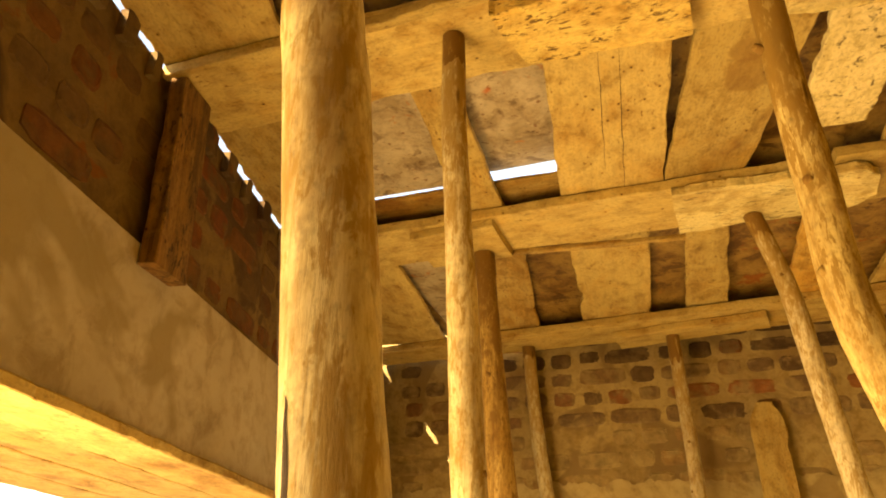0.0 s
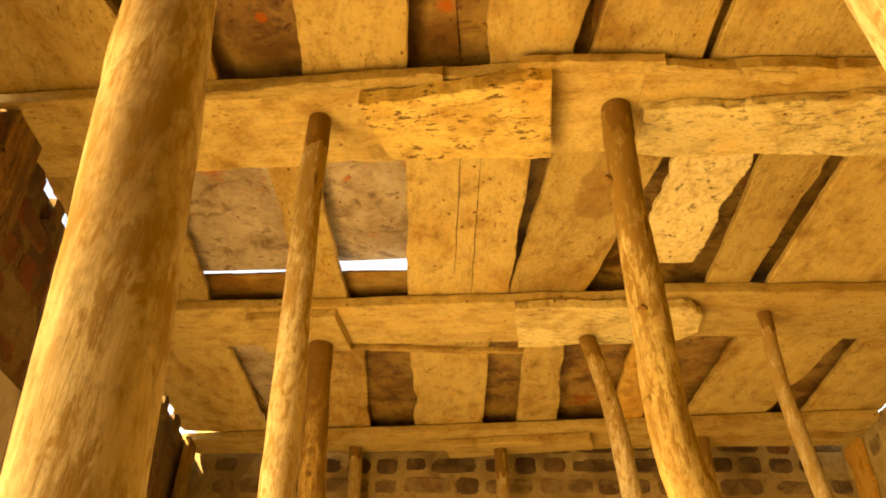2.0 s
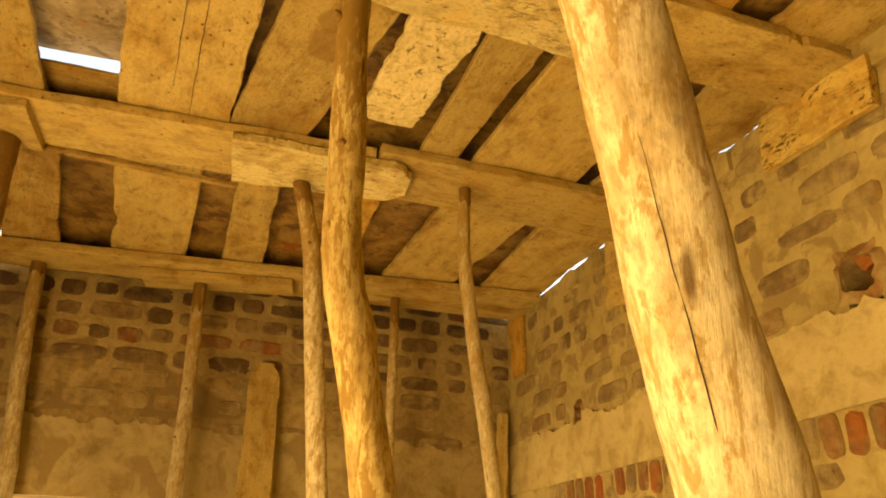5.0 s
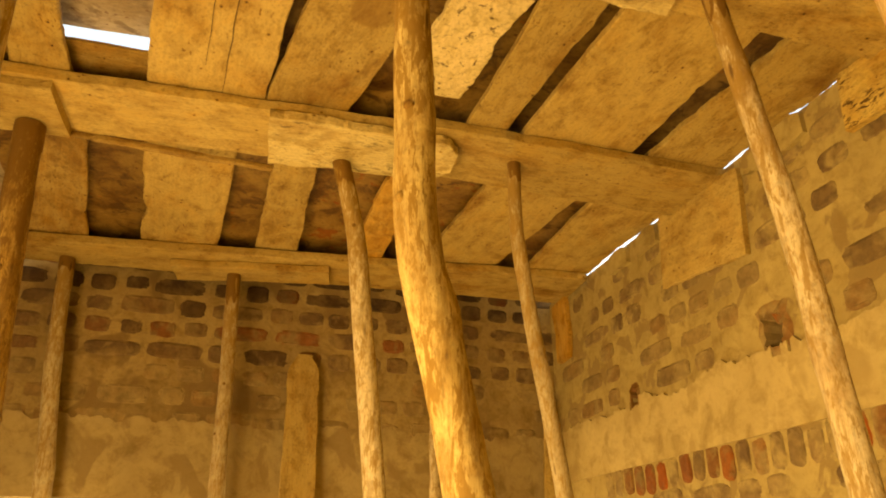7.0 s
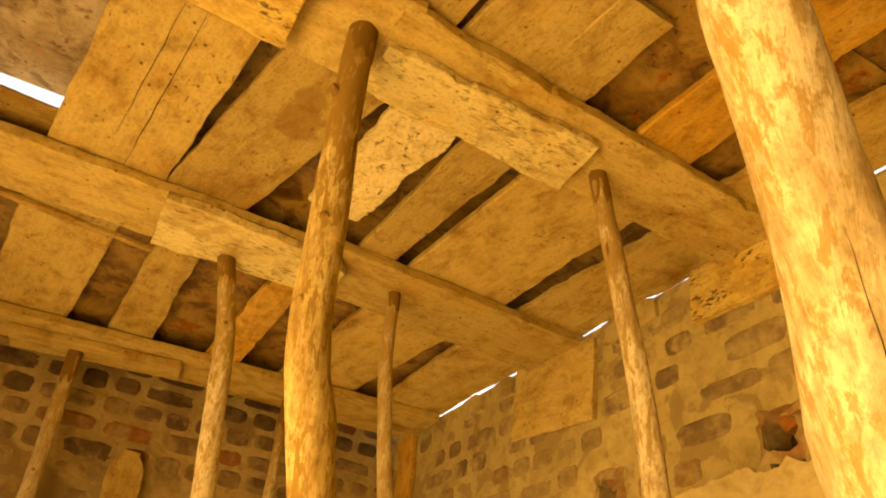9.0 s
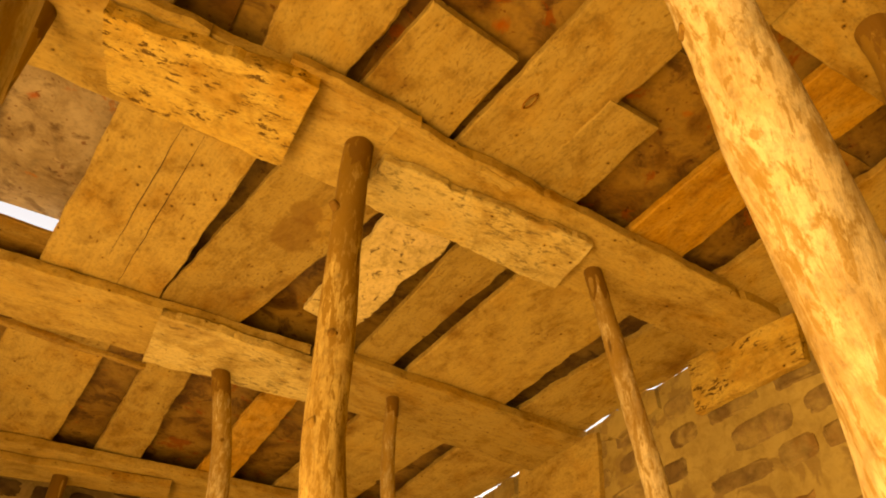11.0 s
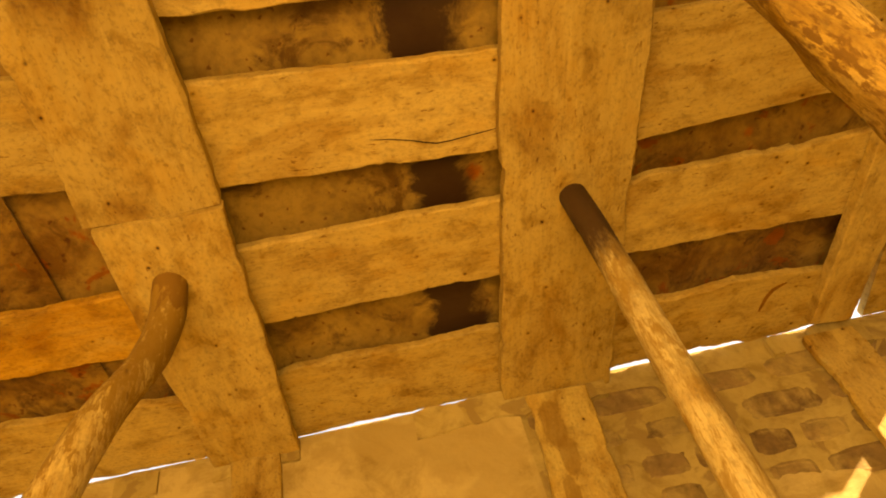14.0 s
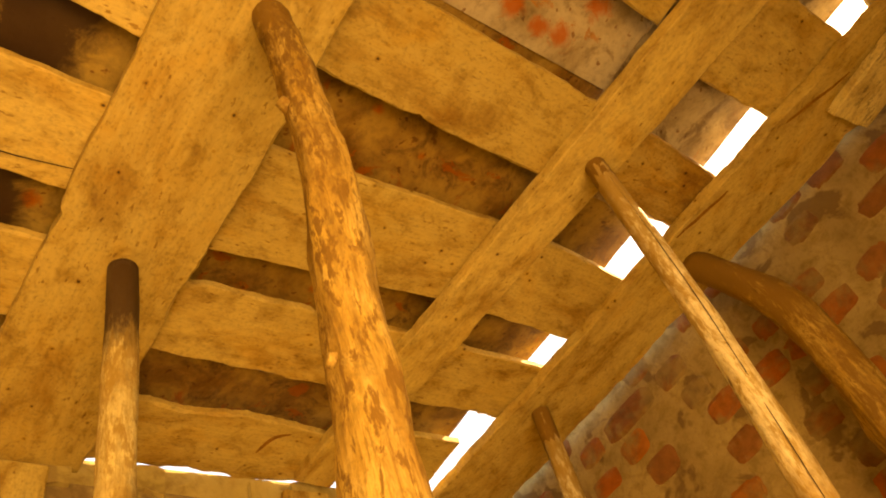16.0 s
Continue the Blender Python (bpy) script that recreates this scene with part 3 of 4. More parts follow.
HOLES = [(3.21, 0.10, 2.21, 0.10), (3.85, 0.09, 2.19, 0.11), (4.665, 0.05, 2.155, 0.075)]
holes = [(u - w / 2, u + w / 2, z - h / 2, z + h / 2) for u, w, z, h in HOLES]
wall_back, MB = wall("wall_back", (RIGHT, BACK), (-1.097, BACK), 0.23, TOP, [(0.22, 2.55, 0.0, 1.80)], MORTAR_BACK, "dark brick wall with shade-toned top courses, smeared mortar and rough plaster below")
wall_right, MR = wall("wall_right", (RIGHT, FRONT), (RIGHT, BACK), 0.23, 2.79, holes, MORTAR, "dusty brick wall with smeared mortar, holes and cement plaster", 0.23)
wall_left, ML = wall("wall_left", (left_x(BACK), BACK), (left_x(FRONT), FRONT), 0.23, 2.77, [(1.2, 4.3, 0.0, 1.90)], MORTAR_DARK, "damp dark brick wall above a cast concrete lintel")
wall_front, MF = wall("wall_front", (left_x(FRONT), FRONT), (RIGHT, FRONT), 0.23, 2.86, [], MORTAR_FRONT, "dark brick wall with red bricks showing through mortar")
for u0, u1, z0, z1 in holes:
    loose = bmesh.new()
    box(loose, -0.05, 0.05, -0.10, 0.10, -0.03, 0.03, pose((u0 + u1) / 2 - 0.02, -0.11, z1 + 0.006, 0, 28, 8))
    bmesh.ops.bevel(loose, geom=loose.edges[:], offset=0.006, segments=1, affect="EDGES")
    part("brick", loose, BRICK_RED, wall_right, "broken red brick inside a hole")
    rim = bmesh.new()
    rr = rng(int(u0 * 1000))
    loops = [[], [], []]
    for k in range(22):
        t = 6.28318 * k / 22
        e = 0.55
        ex, ez = math.copysign(abs(math.cos(t)) ** e, math.cos(t)), math.copysign(abs(math.sin(t)) ** e, math.sin(t))
        jag, wide = rr.uniform(0.72, 1.02), rr.uniform(1.35, 1.8)
        for loop, size, y in zip(loops, (jag, jag * 1.08, wide), (-0.10, 0.010, 0.0)):
            loop.append(rim.verts.new(((u0 + u1) / 2 + ex * size * (u1 - u0) / 2, y + rr.uniform(-0.002, 0.006), (z0 + z1) / 2 + ez * size * (z1 - z0) / 2)))
    for p, q in zip(loops, loops[1:]):
        for k in range(22):
            rim.faces.new((p[k], p[(k + 1) % 22], q[(k + 1) % 22], q[k]))
    part("broken_rim", rim, BRICK_RIM, wall_right, "broken red brick edge of a hole")
    # The plug closes the hole; its near-black colour stands in for shade inside.
    plug = bmesh.new()
    box(plug, u0 - 0.02, u1 + 0.02, -0.18, -0.10, z0 - 0.02, z1 + 0.02)
    part("hole_back", plug, HOLLOW_SHADE, wall_right)


def coat(name, parent, u0, u1, z0, z1, material, seed, label="", proud=0.012, rag=0.03, rag_low=0.0, skip=(), fade=0.0):
    """A coat of plaster on a wall's inner face, with a torn upper edge, uneven by some millimetres."""
    bm = bmesh.new()
    nu, nz = max(2, int((u1 - u0) / 0.014)), max(2, int((z1 - z0) / 0.03))
    g = {}
    for i in range(nu + 1):
        u = u0 + (u1 - u0) * i / nu
        e = rag * (noise.noise(Vector((u * 4, seed, 0))) + 0.7 * noise.noise(Vector((u * 13, seed, 4))) + 0.45 * noise.noise(Vector((u * 42, seed, 5))))
        if fade:
            e -= fade * (1 - min(1.0, min(u - u0, u1 - u) / 0.05)) ** 1.5
        el = rag_low * (noise.noise(Vector((u * 5, seed, 8))) + 0.7 * noise.noise(Vector((u * 15, seed, 9))) + 0.45 * noise.noise(Vector((u * 48, seed, 6))))
        for j in range(nz + 1):
            v = j / nz
            z = z0 + el * (1 - v) + (z1 - z0 + e * v) * v
            y = proud + 0.004 * noise.noise(Vector((u * 5, z * 5, seed))) + 0.002 * noise.noise(Vector((u * 16, z * 16, seed)))
            g[i, j] = bm.verts.new((u, y, z))
    for i in range(nu):
        for j in range(nz):
            q = [g[i, j], g[i + 1, j], g[i + 1, j + 1], g[i, j + 1]]
            c = sum((v.co for v in q), Vector()) / 4
            if not any(s[0] - 0.012 < c.x < s[1] + 0.012 and s[2] - 0.012 < c.z < s[3] + 0.012 for s in skip):
                bm.faces.new(q)
    bmesh.ops.delete(bm, geom=[v for v in bm.verts if not v.link_faces], context="VERTS")
    ex = bmesh.ops.extrude_face_region(bm, geom=bm.faces[:])
    for v in ex["geom"]:
        if isinstance(v, bmesh.types.BMVert):
            v.co.y = 0.001
    return part(name, bm, material, parent, label, smooth=False)


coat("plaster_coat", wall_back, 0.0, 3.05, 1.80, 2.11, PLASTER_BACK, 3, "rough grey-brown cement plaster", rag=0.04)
coat("plaster_coat", wall_right, 2.95, 5.40, 1.90, 2.135, PLASTER, 5, "rough yellowish cement plaster", rag=0.035, skip=holes)
coat("plaster_coat", wall_right, 1.65, 2.95, 1.75, 2.77, PLASTER, 7, "rough yellowish cement plaster", rag=0.01, skip=holes)
coat("plaster_coat", wall_right, 0.0, 1.65, 1.5, 2.36, PLASTER, 8, "rough yellowish cement plaster", rag=0.04)
for k, (ya, yb) in enumerate(((1.27, 1.49), (1.63, 1.74), (1.98, 2.44), (2.62, 2.90), (3.02, 3.30), (3.42, 3.56), (3.64, 3.80), (0.46, 0.97), (0.235, 0.315), (-0.03, 0.0), (-0.27, -0.125))):
    coat("mortar_ridge", wall_right, ya - FRONT, yb - FRONT, 2.70, 2.783, MORTAR, 40 + k, "mortar squeezed under the planks", proud=0.020, rag=0.012, rag_low=0.02, fade=0.012)
for k, (ya, yb) in enumerate(((1.2, 1.83), (1.90, 1.95), (2.03, 2.06), (2.12, 2.39), (2.46, 2.52), (2.60, 2.64), (2.74, 2.80), (2.93, 3.70), (3.78, 3.86), (3.98, 4.10))):
    cs = math.cos(math.atan(0.165))
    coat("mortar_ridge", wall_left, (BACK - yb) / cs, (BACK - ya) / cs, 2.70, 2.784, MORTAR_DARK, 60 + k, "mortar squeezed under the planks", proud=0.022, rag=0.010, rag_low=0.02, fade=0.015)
lb = bmesh.new()
box(lb, 0.3, 5.0, 0.001, 0.022, 1.9, 2.30)
bmesh.ops.bevel(lb, geom=lb.edges[:], offset=0.004, segments=1, affect="EDGES")
part("lintel", lb, CONCRETE, wall_left, "cast concrete lintel with damp patches")
# boards under the lintel and the sunshade outside it
for k in range(4):
    a = ML @ Vector((0.9, -0.02 - 0.17 * k, 1.872))
    b = ML @ Vector((4.6, -0.02 - 0.17 * k, 1.872))
    board("soffit_board", a, b, 0.165, 0.165, 0.026, PLANK, "bright sunlit formwork board under the lintel", "board", 900 + k, "lintel formwork boards")

# ---- joist boards across the room ----
JOIST = "pale dusty formwork joist board carried on timber props"


def joist(name, x0, x1, y0a, y1a, y0b, y1b, seed, z=H, thick=0.036, mat=None, label=JOIST, ragged=0.007, **kw):
    """A board across the room: its near and far edge at the x0 end, then at the x1 end."""
    return board(name, (x0, (y0a + y1a) / 2, z), (x1, (y0b + y1b) / 2, z), y1a - y0a, y1b - y0b, thick, mat or PLANK, label, "joist board", seed, "joist boards", ragged=ragged, **kw)


joist("joist_board", left_x(4.4) + 0.03, 1.975, 4.25, 4.44, 3.98, 4.32, 11)
joist("joist_board", left_x(3.2) + 0.02, 0.92, 3.035, 3.30, 3.00, 3.27, 12)
joist("joist_board", 0.924, 1.985, 2.965, 3.25, 2.985, 3.30, 13)
joist("joist_board", left_x(2.2) + 0.02, 0.77, 2.10, 2.36, 2.055, 2.31, 14, z=H + 0.003)
joist("joist_board", 0.724, 1.98, 2.06, 2.30, 2.11, 2.345, 15)
joist("joist_board", left_x(1.4) + 0.02, 1.21, 1.235, 1.475, 1.245, 1.505, 16)
joist("joist_board", 1.214, 1.975, 1.245, 1.495, 1.27, 1.49, 17, z=H - 0.012)
joist("joist_board", left_x(0.5) + 0.02, 1.985, 0.33, 0.60, 0.44, 0.735, 18)
joist("joist_board", left_x(-0.4) + 0.05, 1.94, -0.47, -0.29, -0.235, -0.115, 19)
front_joist = joist("joist_board", left_x(-0.8) + 0.06, 1.985, -0.930, -0.72, -0.900, -0.605, 20, ragged=0.012)

# packing boards between props and joists
board("packing_board", (0.15, 2.18, H - 0.046), (0.535, 2.16, H - 0.046), 0.19, 0.235, 0.044, PAD, "orange worn packing board with dark gouges under a joist", "packing board", 31, ragged=0.014, taper=(0.02, 0.0))
board("packing_board", (0.735, 2.225, H - 0.03), (1.315, 2.222, H - 0.03), 0.15, 0.18, 0.028, PLANK_ROUGH, "splintered pale packing board under a joist", "packing board", 32, ragged=0.013, taper=(0, 0.012), chip=0.03)
board("packing_board", (0.475, 3.125, H - 0.034), (1.05, 3.10, H - 0.034), 0.28, 0.22, 0.032, PLANK_ROUGH, "chipped packing board with a rounded end under a joist", "packing board", 33, ragged=0.012, chip=0.03, round_end=0.07)
board("packing_board", (-0.40, 3.17, H - 0.032), (-0.10, 3.155, H - 0.032), 0.24, 0.25, 0.03, PLANK, "short pale packing board on top of a prop", "packing board", 34)
board("packing_board", (0.17, 4.31, H - 0.034), (0.82, 4.20, H - 0.034), 0.17, 0.15, 0.032, PLANK, "pale packing board nailed under a joist", "packing board", 35, ragged=0.008)
board("packing_board", (0.02, -0.80, H - 0.03), (0.36, -0.85, H - 0.03), 0.13, 0.14, 0.028, PLANK_ROUGH, "short cracked packing board under a joist by the front wall", "packing board", 37, ragged=0.01)
board("packing_strip", (-0.20, 3.285, H - 0.02), (0.50, 3.325, H - 0.02), 0.03, 0.022, 0.018, PLANK_BROWN, "thin splintered strip of wood along a joist", "strip", 36, ragged=0.008)

for k, (xa, ya, xb, yb) in enumerate(((-0.36, 2.092, 0.31, 2.066), (0.465, 2.043, 0.765, 2.052), (0.74, 2.058, 1.035, 2.098))):
    board("packing_strip", (xa, ya, H - 0.008), (xb, yb, H - 0.008), 0.022, 0.030, 0.030, PLANK, "thin splintered strip of wood along a joist", "strip", 370 + k, ragged=0.010)

# ---- planks laid from joist to joist ----
PLANK_Z = 2.788


def plank(y0, y1, l0, r0, l1, r1, seed, mat=None, label="pale dusty formwork plank with nail holes", z=PLANK_Z, **kw):
    """A plank along the room: its side edges l, r at y0 and at y1."""
    return board("formwork_plank", ((l0 + r0) / 2, y0, z), ((l1 + r1) / 2, y1, z), r0 - l0, r1 - l1, 0.024, mat or PLANK, label, "plank", seed, "formwork planks", **kw)


BROWN = "brown water-stained formwork plank"
ORANGE = "orange-brown formwork plank with faint grain"
# back bay
plank(3.15, 4.25, left_x(3.15) + 0.006, -0.55, left_x(4.25) + 0.006, -0.655, 101, ragged=0.014)
plank(3.15, 4.25, -0.19, -0.045, -0.40, -0.18, 102, PLANK_BROWN, BROWN)
plank(3.15, 4.25, 0.11, 0.40, 0.03, 0.335, 103, chip=0.04)
plank(3.15, 4.25, 0.508, 0.645, 0.49, 0.67, 104)
plank(3.15, 4.25, 0.90, 1.016, 0.88, 1.03, 105, PLANK_ORANGE, ORANGE)
plank(3.15, 4.25, 1.258, 1.625, 1.195, 1.515, 106)
plank(3.15, 4.25, 1.668, RIGHT - 0.013, 1.678, RIGHT - 0.010, 107, ragged=0.010)


def plank_crack(ob, points, width, label="thin dark crack along the grain", material=None, name="crack"):
    """A crack in a board's underside: a thin dark sliver along the points of the board's own plane."""
    bm = bmesh.new()
    rows = []
    n = len(points)
    for i, (x, y) in enumerate(points):
        w = width * (0.25 + 0.75 * math.sin(math.pi * (i + 0.5) / n))
        p, q = points[max(i - 1, 0)], points[min(i + 1, n - 1)]
        side = Vector((p[1] - q[1], q[0] - p[0])).normalized() * w
        rows.append([bm.verts.new((x + k * side.x, y + k * side.y, -0.0035)) for k in (-1, 1)])
    for p, q in zip(rows, rows[1:]):
        bm.faces.new((p[0], p[1], q[1], q[0]))
    part(name, bm, material or HOLLOW_SHADE, ob, label)


# second bay
plank(2.2, 3.12, left_x(2.2) + 0.006, -0.41, left_x(3.12) + 0.006, -0.535, 111, ragged=0.014)
plank(2.2, 3.12, -0.14, -0.033, -0.224, -0.073, 112)
cracked = plank(2.2, 3.12, 0.213, 0.52, 0.117, 0.441, 113, label="wide pale formwork plank with two long cracks", warp=0.001)
plank_crack(cracked, [(0.10 + 0.05 * i, 0.022 - 0.0006 * i + 0.004 * noise.noise(Vector((i * 0.6, 2, 0)))) for i in range(13)], 0.0009)
plank_crack(cracked, [(0.12 + 0.05 * i, -0.028 - 0.001 * i + 0.004 * noise.noise(Vector((i * 0.6, 7, 0)))) for i in range(16)], 0.0009)
plank(2.2, 3.12, 0.585, 0.86, 0.438, 0.67, 114, PLANK_WET, label="pale formwork plank with a wet brown stain")
plank(2.2, 2.875, 0.87, 1.055, 0.835, 1.01, 115, PITTED, "pitted cement-caked plank with a torn edge", ragged=0.016, z=PLANK_Z + 0.012)
plank(2.2, 3.12, 1.066, 1.235, 1.057, 1.175, 116)
plank(2.2, 3.12, 1.278, 1.648, 1.236, 1.625, 117, label="wide pale formwork plank beside the wall")
plank(2.2, 3.12, 1.745, RIGHT - 0.010, 1.69, RIGHT - 0.009, 118, ragged=0.018)
# third bay
plank(1.40, 2.16, left_x(1.4) + 0.006, -0.29, left_x(2.16) + 0.005, -0.385, 121, ragged=0.014)
plank(1.40, 2.16, -0.27, -0.13, -0.34, -0.20, 122, PLANK_BROWN, BROWN)
plank(1.40, 2.16, 0.10, 0.295, -0.015, 0.22, 123)
wavy = plank(1.40, 2.16, 0.43, 0.64, 0.392, 0.585, 124, label="pale formwork plank with a wavy edge", ragged=0.02)
plank_crack(wavy, [(0.325, -0.055), (0.335, -0.03), (0.35, -0.012), (0.37, -0.006)], 0.0013, "small forked crack", RUST_MARK)
plank_crack(wavy, [(0.33, 0.015), (0.345, 0.0), (0.35, -0.012)], 0.0013, "small forked crack", RUST_MARK)
plank(1.815, 2.16, 0.655, 0.872, 0.60, 0.845, 125, PLANK, "short square stained board laid beside a plank")
holed = plank(1.40, 2.16, 0.93, 1.155, 0.865, 1.075, 126, label="pale formwork plank with an oval knot hole", warp=0.001)
kb = bmesh.new()
ring = [[kb.verts.new((0.50 + 0.026 * k * math.cos(t * 0.5236), 0.05 + 0.010 * k * math.sin(t * 0.5236), z)) for t in range(12)] for k, z in ((1.0, -0.004), (0.82, -0.0085), (0.7, -0.004))]
for p, q in zip(ring, ring[1:]):
    for k in range(12):
        kb.faces.new((p[k], p[(k + 1) % 12], q[(k + 1) % 12], q[k]))
part("knot", kb, RUST_MARK, holed, "dark rim of an oval knot")
plank(1.805, 2.16, 1.09, 1.23, 1.08, 1.222, 127, label="short pale board beside a plank")
plank(1.40, 2.16, 1.415, 1.592, 1.40, 1.588, 128, PLANK_ORANGE, ORANGE)
plank(1.40, 2.16, 1.76, RIGHT - 0.012, 1.715, RIGHT - 0.010, 129, ragged=0.018)
# fourth bay
plank(0.60, 1.34, -0.40, -0.12, -0.43, -0.15, 131)
plank(0.60, 1.34, -0.02, 0.20, -0.03, 0.20, 132)
plank(0.60, 1.34, 0.32, 0.52, 0.30, 0.50, 133)
plank(0.60, 1.34, 0.65, 0.892, 0.64, 0.852, 134)
cracked = plank(0.60, 1.34, 1.02, 1.236, 0.972, 1.192, 135, label="pale formwork plank with a long crack", warp=0.001)
plank_crack(cracked, [(0.34, -0.045), (0.30, -0.05), (0.26, -0.058), (0.235, -0.066), (0.21, -0.072), (0.18, -0.070), (0.14, -0.064), (0.10, -0.058), (0.05, -0.05)], 0.0015)
plank(0.60, 1.34, 1.352, 1.566, 1.352, 1.573, 136)
plank(0.60, 1.34, 1.738, RIGHT - 0.006, 1.734, RIGHT - 0.007, 137, ragged=0.016)
# fifth bay
plank(-0.24, 0.50, -0.20, 0.05, -0.22, 0.03, 141)
plank(-0.24, 0.50, 0.20, 0.42, 0.19, 0.42, 142)
plank(-0.24, 0.50, 0.622, 0.83, 0.602, 0.814, 143)
plank(-0.24, 0.50, 0.982, 1.235, 1.003, 1.28, 144)
plank(-0.24, 0.50, 1.367, 1.598, 1.375, 1.586, 145, ragged=0.010)
hooked = plank(-0.24, 0.50, 1.763, RIGHT - 0.007, 1.74, RIGHT - 0.007, 146, PLANK, "dusty formwork plank with a ragged edge", ragged=0.015)
plank_crack(hooked, [(0.262, -0.006), (0.256, 0.02), (0.248, 0.045), (0.237, 0.064), (0.222, 0.074), (0.202, 0.082)], 0.007, "hooked rust-brown mark on the board", RUST_MARK, "rust_mark")
plank_crack(front_joist, [(1.0, 0.118), (0.97, 0.116), (0.94, 0.108), (0.90, 0.103), (0.86, 0.094), (0.83, 0.092)], 0.006, "brown splintered split in the board", RUST_MARK, "split")
plank_crack(front_joist, [(0.62, 0.10), (0.59, 0.09), (0.55, 0.08), (0.50, 0.062), (0.45, 0.052)], 0.005, "brown splintered split in the board", RUST_MARK, "split")
# front bay
plank(-0.76, -0.30, -0.10, 0.14, -0.10, 0.14, 151)
plank(-0.76, -0.30, 0.22, 0.455, 0.22, 0.468, 152)
plank(-0.76, -0.30, 0.645, 0.82, 0.62, 0.80, 153, PLANK_BROWN, BROWN)
plank(-0.76, -0.30, 1.015, 1.245, 0.975, 1.238, 154)
plank(-0.76, -0.30, 1.37, 1.60, 1.36, 1.59, 155)
plank(-0.578, -0.30, 1.72, 1.985, 1.72, 1.985, 156)

# ---- sheets and boards over the planks ----
SZ = 2.834
RUSTY = "cement-stained shuttering sheet with rust spots"
LIFT = "grey shuttering sheet lifted at one end"
RUST = "brown rusty shuttering sheet"
sheet("shuttering_sheet", -0.86, -0.62, 3.10, 4.3, SZ, 1, SHEET, RUSTY, along=0.008)
sheet("shuttering_sheet", -0.66, -0.36, 3.10, 4.29, SZ + 0.008, 2, SHEET_GREY, LIFT, curl=0.05)
sheet("shuttering_sheet", -0.40, 0.62, 3.10, 4.45, SZ, 3, SHEET, RUSTY)
sheet("shuttering_sheet", 0.60, 1.978, 3.10, 4.45, SZ + 0.012, 4, SHEET_RUST, RUST)
sheet("shuttering_sheet", -0.68, -0.15, 2.16, 2.945, SZ - 0.006, 5, SHEET_GREY, LIFT, curl=0.017, along=0.008)
sheet("shuttering_sheet", -0.17, 0.30, 2.16, 2.95, SZ, 6, SHEET_GREY, LIFT, curl=0.045)
board("cover_board", (-0.74, 3.045, SZ - 0.008), (0.32, 3.045, SZ - 0.008), 0.20, 0.20, 0.012, PLANK_BROWN, "dark brown board laid across the planks", "board", 61)
sheet("shuttering_sheet", 0.28, 0.98, 2.16, 3.14, SZ + 0.02, 7, SHEET, RUSTY)
sheet("shuttering_sheet", 0.96, 1.95, 2.16, 3.14, SZ + 0.03, 8, SHEET, RUSTY)
sheet("shuttering_sheet", -0.56, 0.34, 1.36, 2.20, SZ + 0.012, 9, SHEET, RUSTY, along=0.008)
sheet("shuttering_sheet", 0.32, 0.64, 1.36, 2.20, SZ + 0.018, 10, SHEET, RUSTY)
sheet("shuttering_sheet", 0.62, 1.972, 1.655, 2.20, SZ - 0.002, 11, SHEET_RUST, RUST)
sheet("shuttering_sheet", 0.62, 1.972, 1.36, 1.672, SZ + 0.012, 21, SHEET_RUST, RUST)
sheet("shuttering_sheet", -0.70, 1.95, 0.54, 1.40, SZ, 12, SHEET_TAR, "brown shuttering sheet with a black tar stain")
sheet("shuttering_sheet", -0.55, 0.60, -0.30, 0.58, SZ + 0.014, 13, SHEET_GREY, RUSTY)
sheet("shuttering_sheet", 0.58, 1.95, -0.30, 0.58, SZ + 0.018, 14, SHEET_RUST, RUST)
sheet("shuttering_sheet", -0.40, 0.84, -0.712, -0.26, SZ, 15, SHEET_GREY, LIFT, curl_low=0.032)
sheet("shuttering_sheet", 0.82, 1.56, -0.662, -0.26, SZ + 0.006, 16, SHEET, RUSTY, curl_low=0.025)
sheet("shuttering_sheet", 1.54, 1.97, -0.58, -0.26, SZ + 0.010, 17, SHEET, RUSTY)

# ---- boards against the walls ----


def wall_board(name, m, u0, z0, u1, z1, w0, w1, thick, mat, label, seed, off=0.004, **kw):
    """A board flat against a wall, its centre line from (u0, z0) to (u1, z1) of that wall."""
    n = m.to_3x3() @ Vector((0, 1, 0))
    a, b = m @ Vector((u0, off + thick, z0)), m @ Vector((u1, off + thick, z1))
    return board(name, a, b, w0, w1, thick, mat, label, "wall board", seed, "boards against the walls", normal=-n, **kw)


YR = -FRONT   # a place y on the right wall is u = y + YR
wall_board("wall_board", MR, 2.075 + YR, 2.662, 2.46 + YR, 2.70, 0.145, 0.185, 0.03, PAD, "pale orange pitted board wedged below a joist on the wall", 71, ragged=0.01)
wall_board("wall_board", MR, 2.925 + YR, 2.60, 3.39 + YR, 2.645, 0.30, 0.29, 0.02, PLANK, "dusty stained board nailed flat to the brick wall", 72)
wall_board("wall_board", MR, 4.29 + YR, 2.745, 4.27 + YR, 2.45, 0.15, 0.12, 0.03, PLANK_ORANGE, "orange splintered board end in the corner", 73, ragged=0.014)
wall_board("wall_board", MR, 1.38 + YR, 2.735, 1.37 + YR, 1.2, 0.125, 0.125, 0.025, PLANK, "upright board under a joist end", 74)
wall_board("wall_board", MR, 0.59 + YR, 2.742, 0.66 + YR, 1.1, 0.16, 0.16, 0.025, PLANK_STAIN, "upright board with a black water stain", 75)
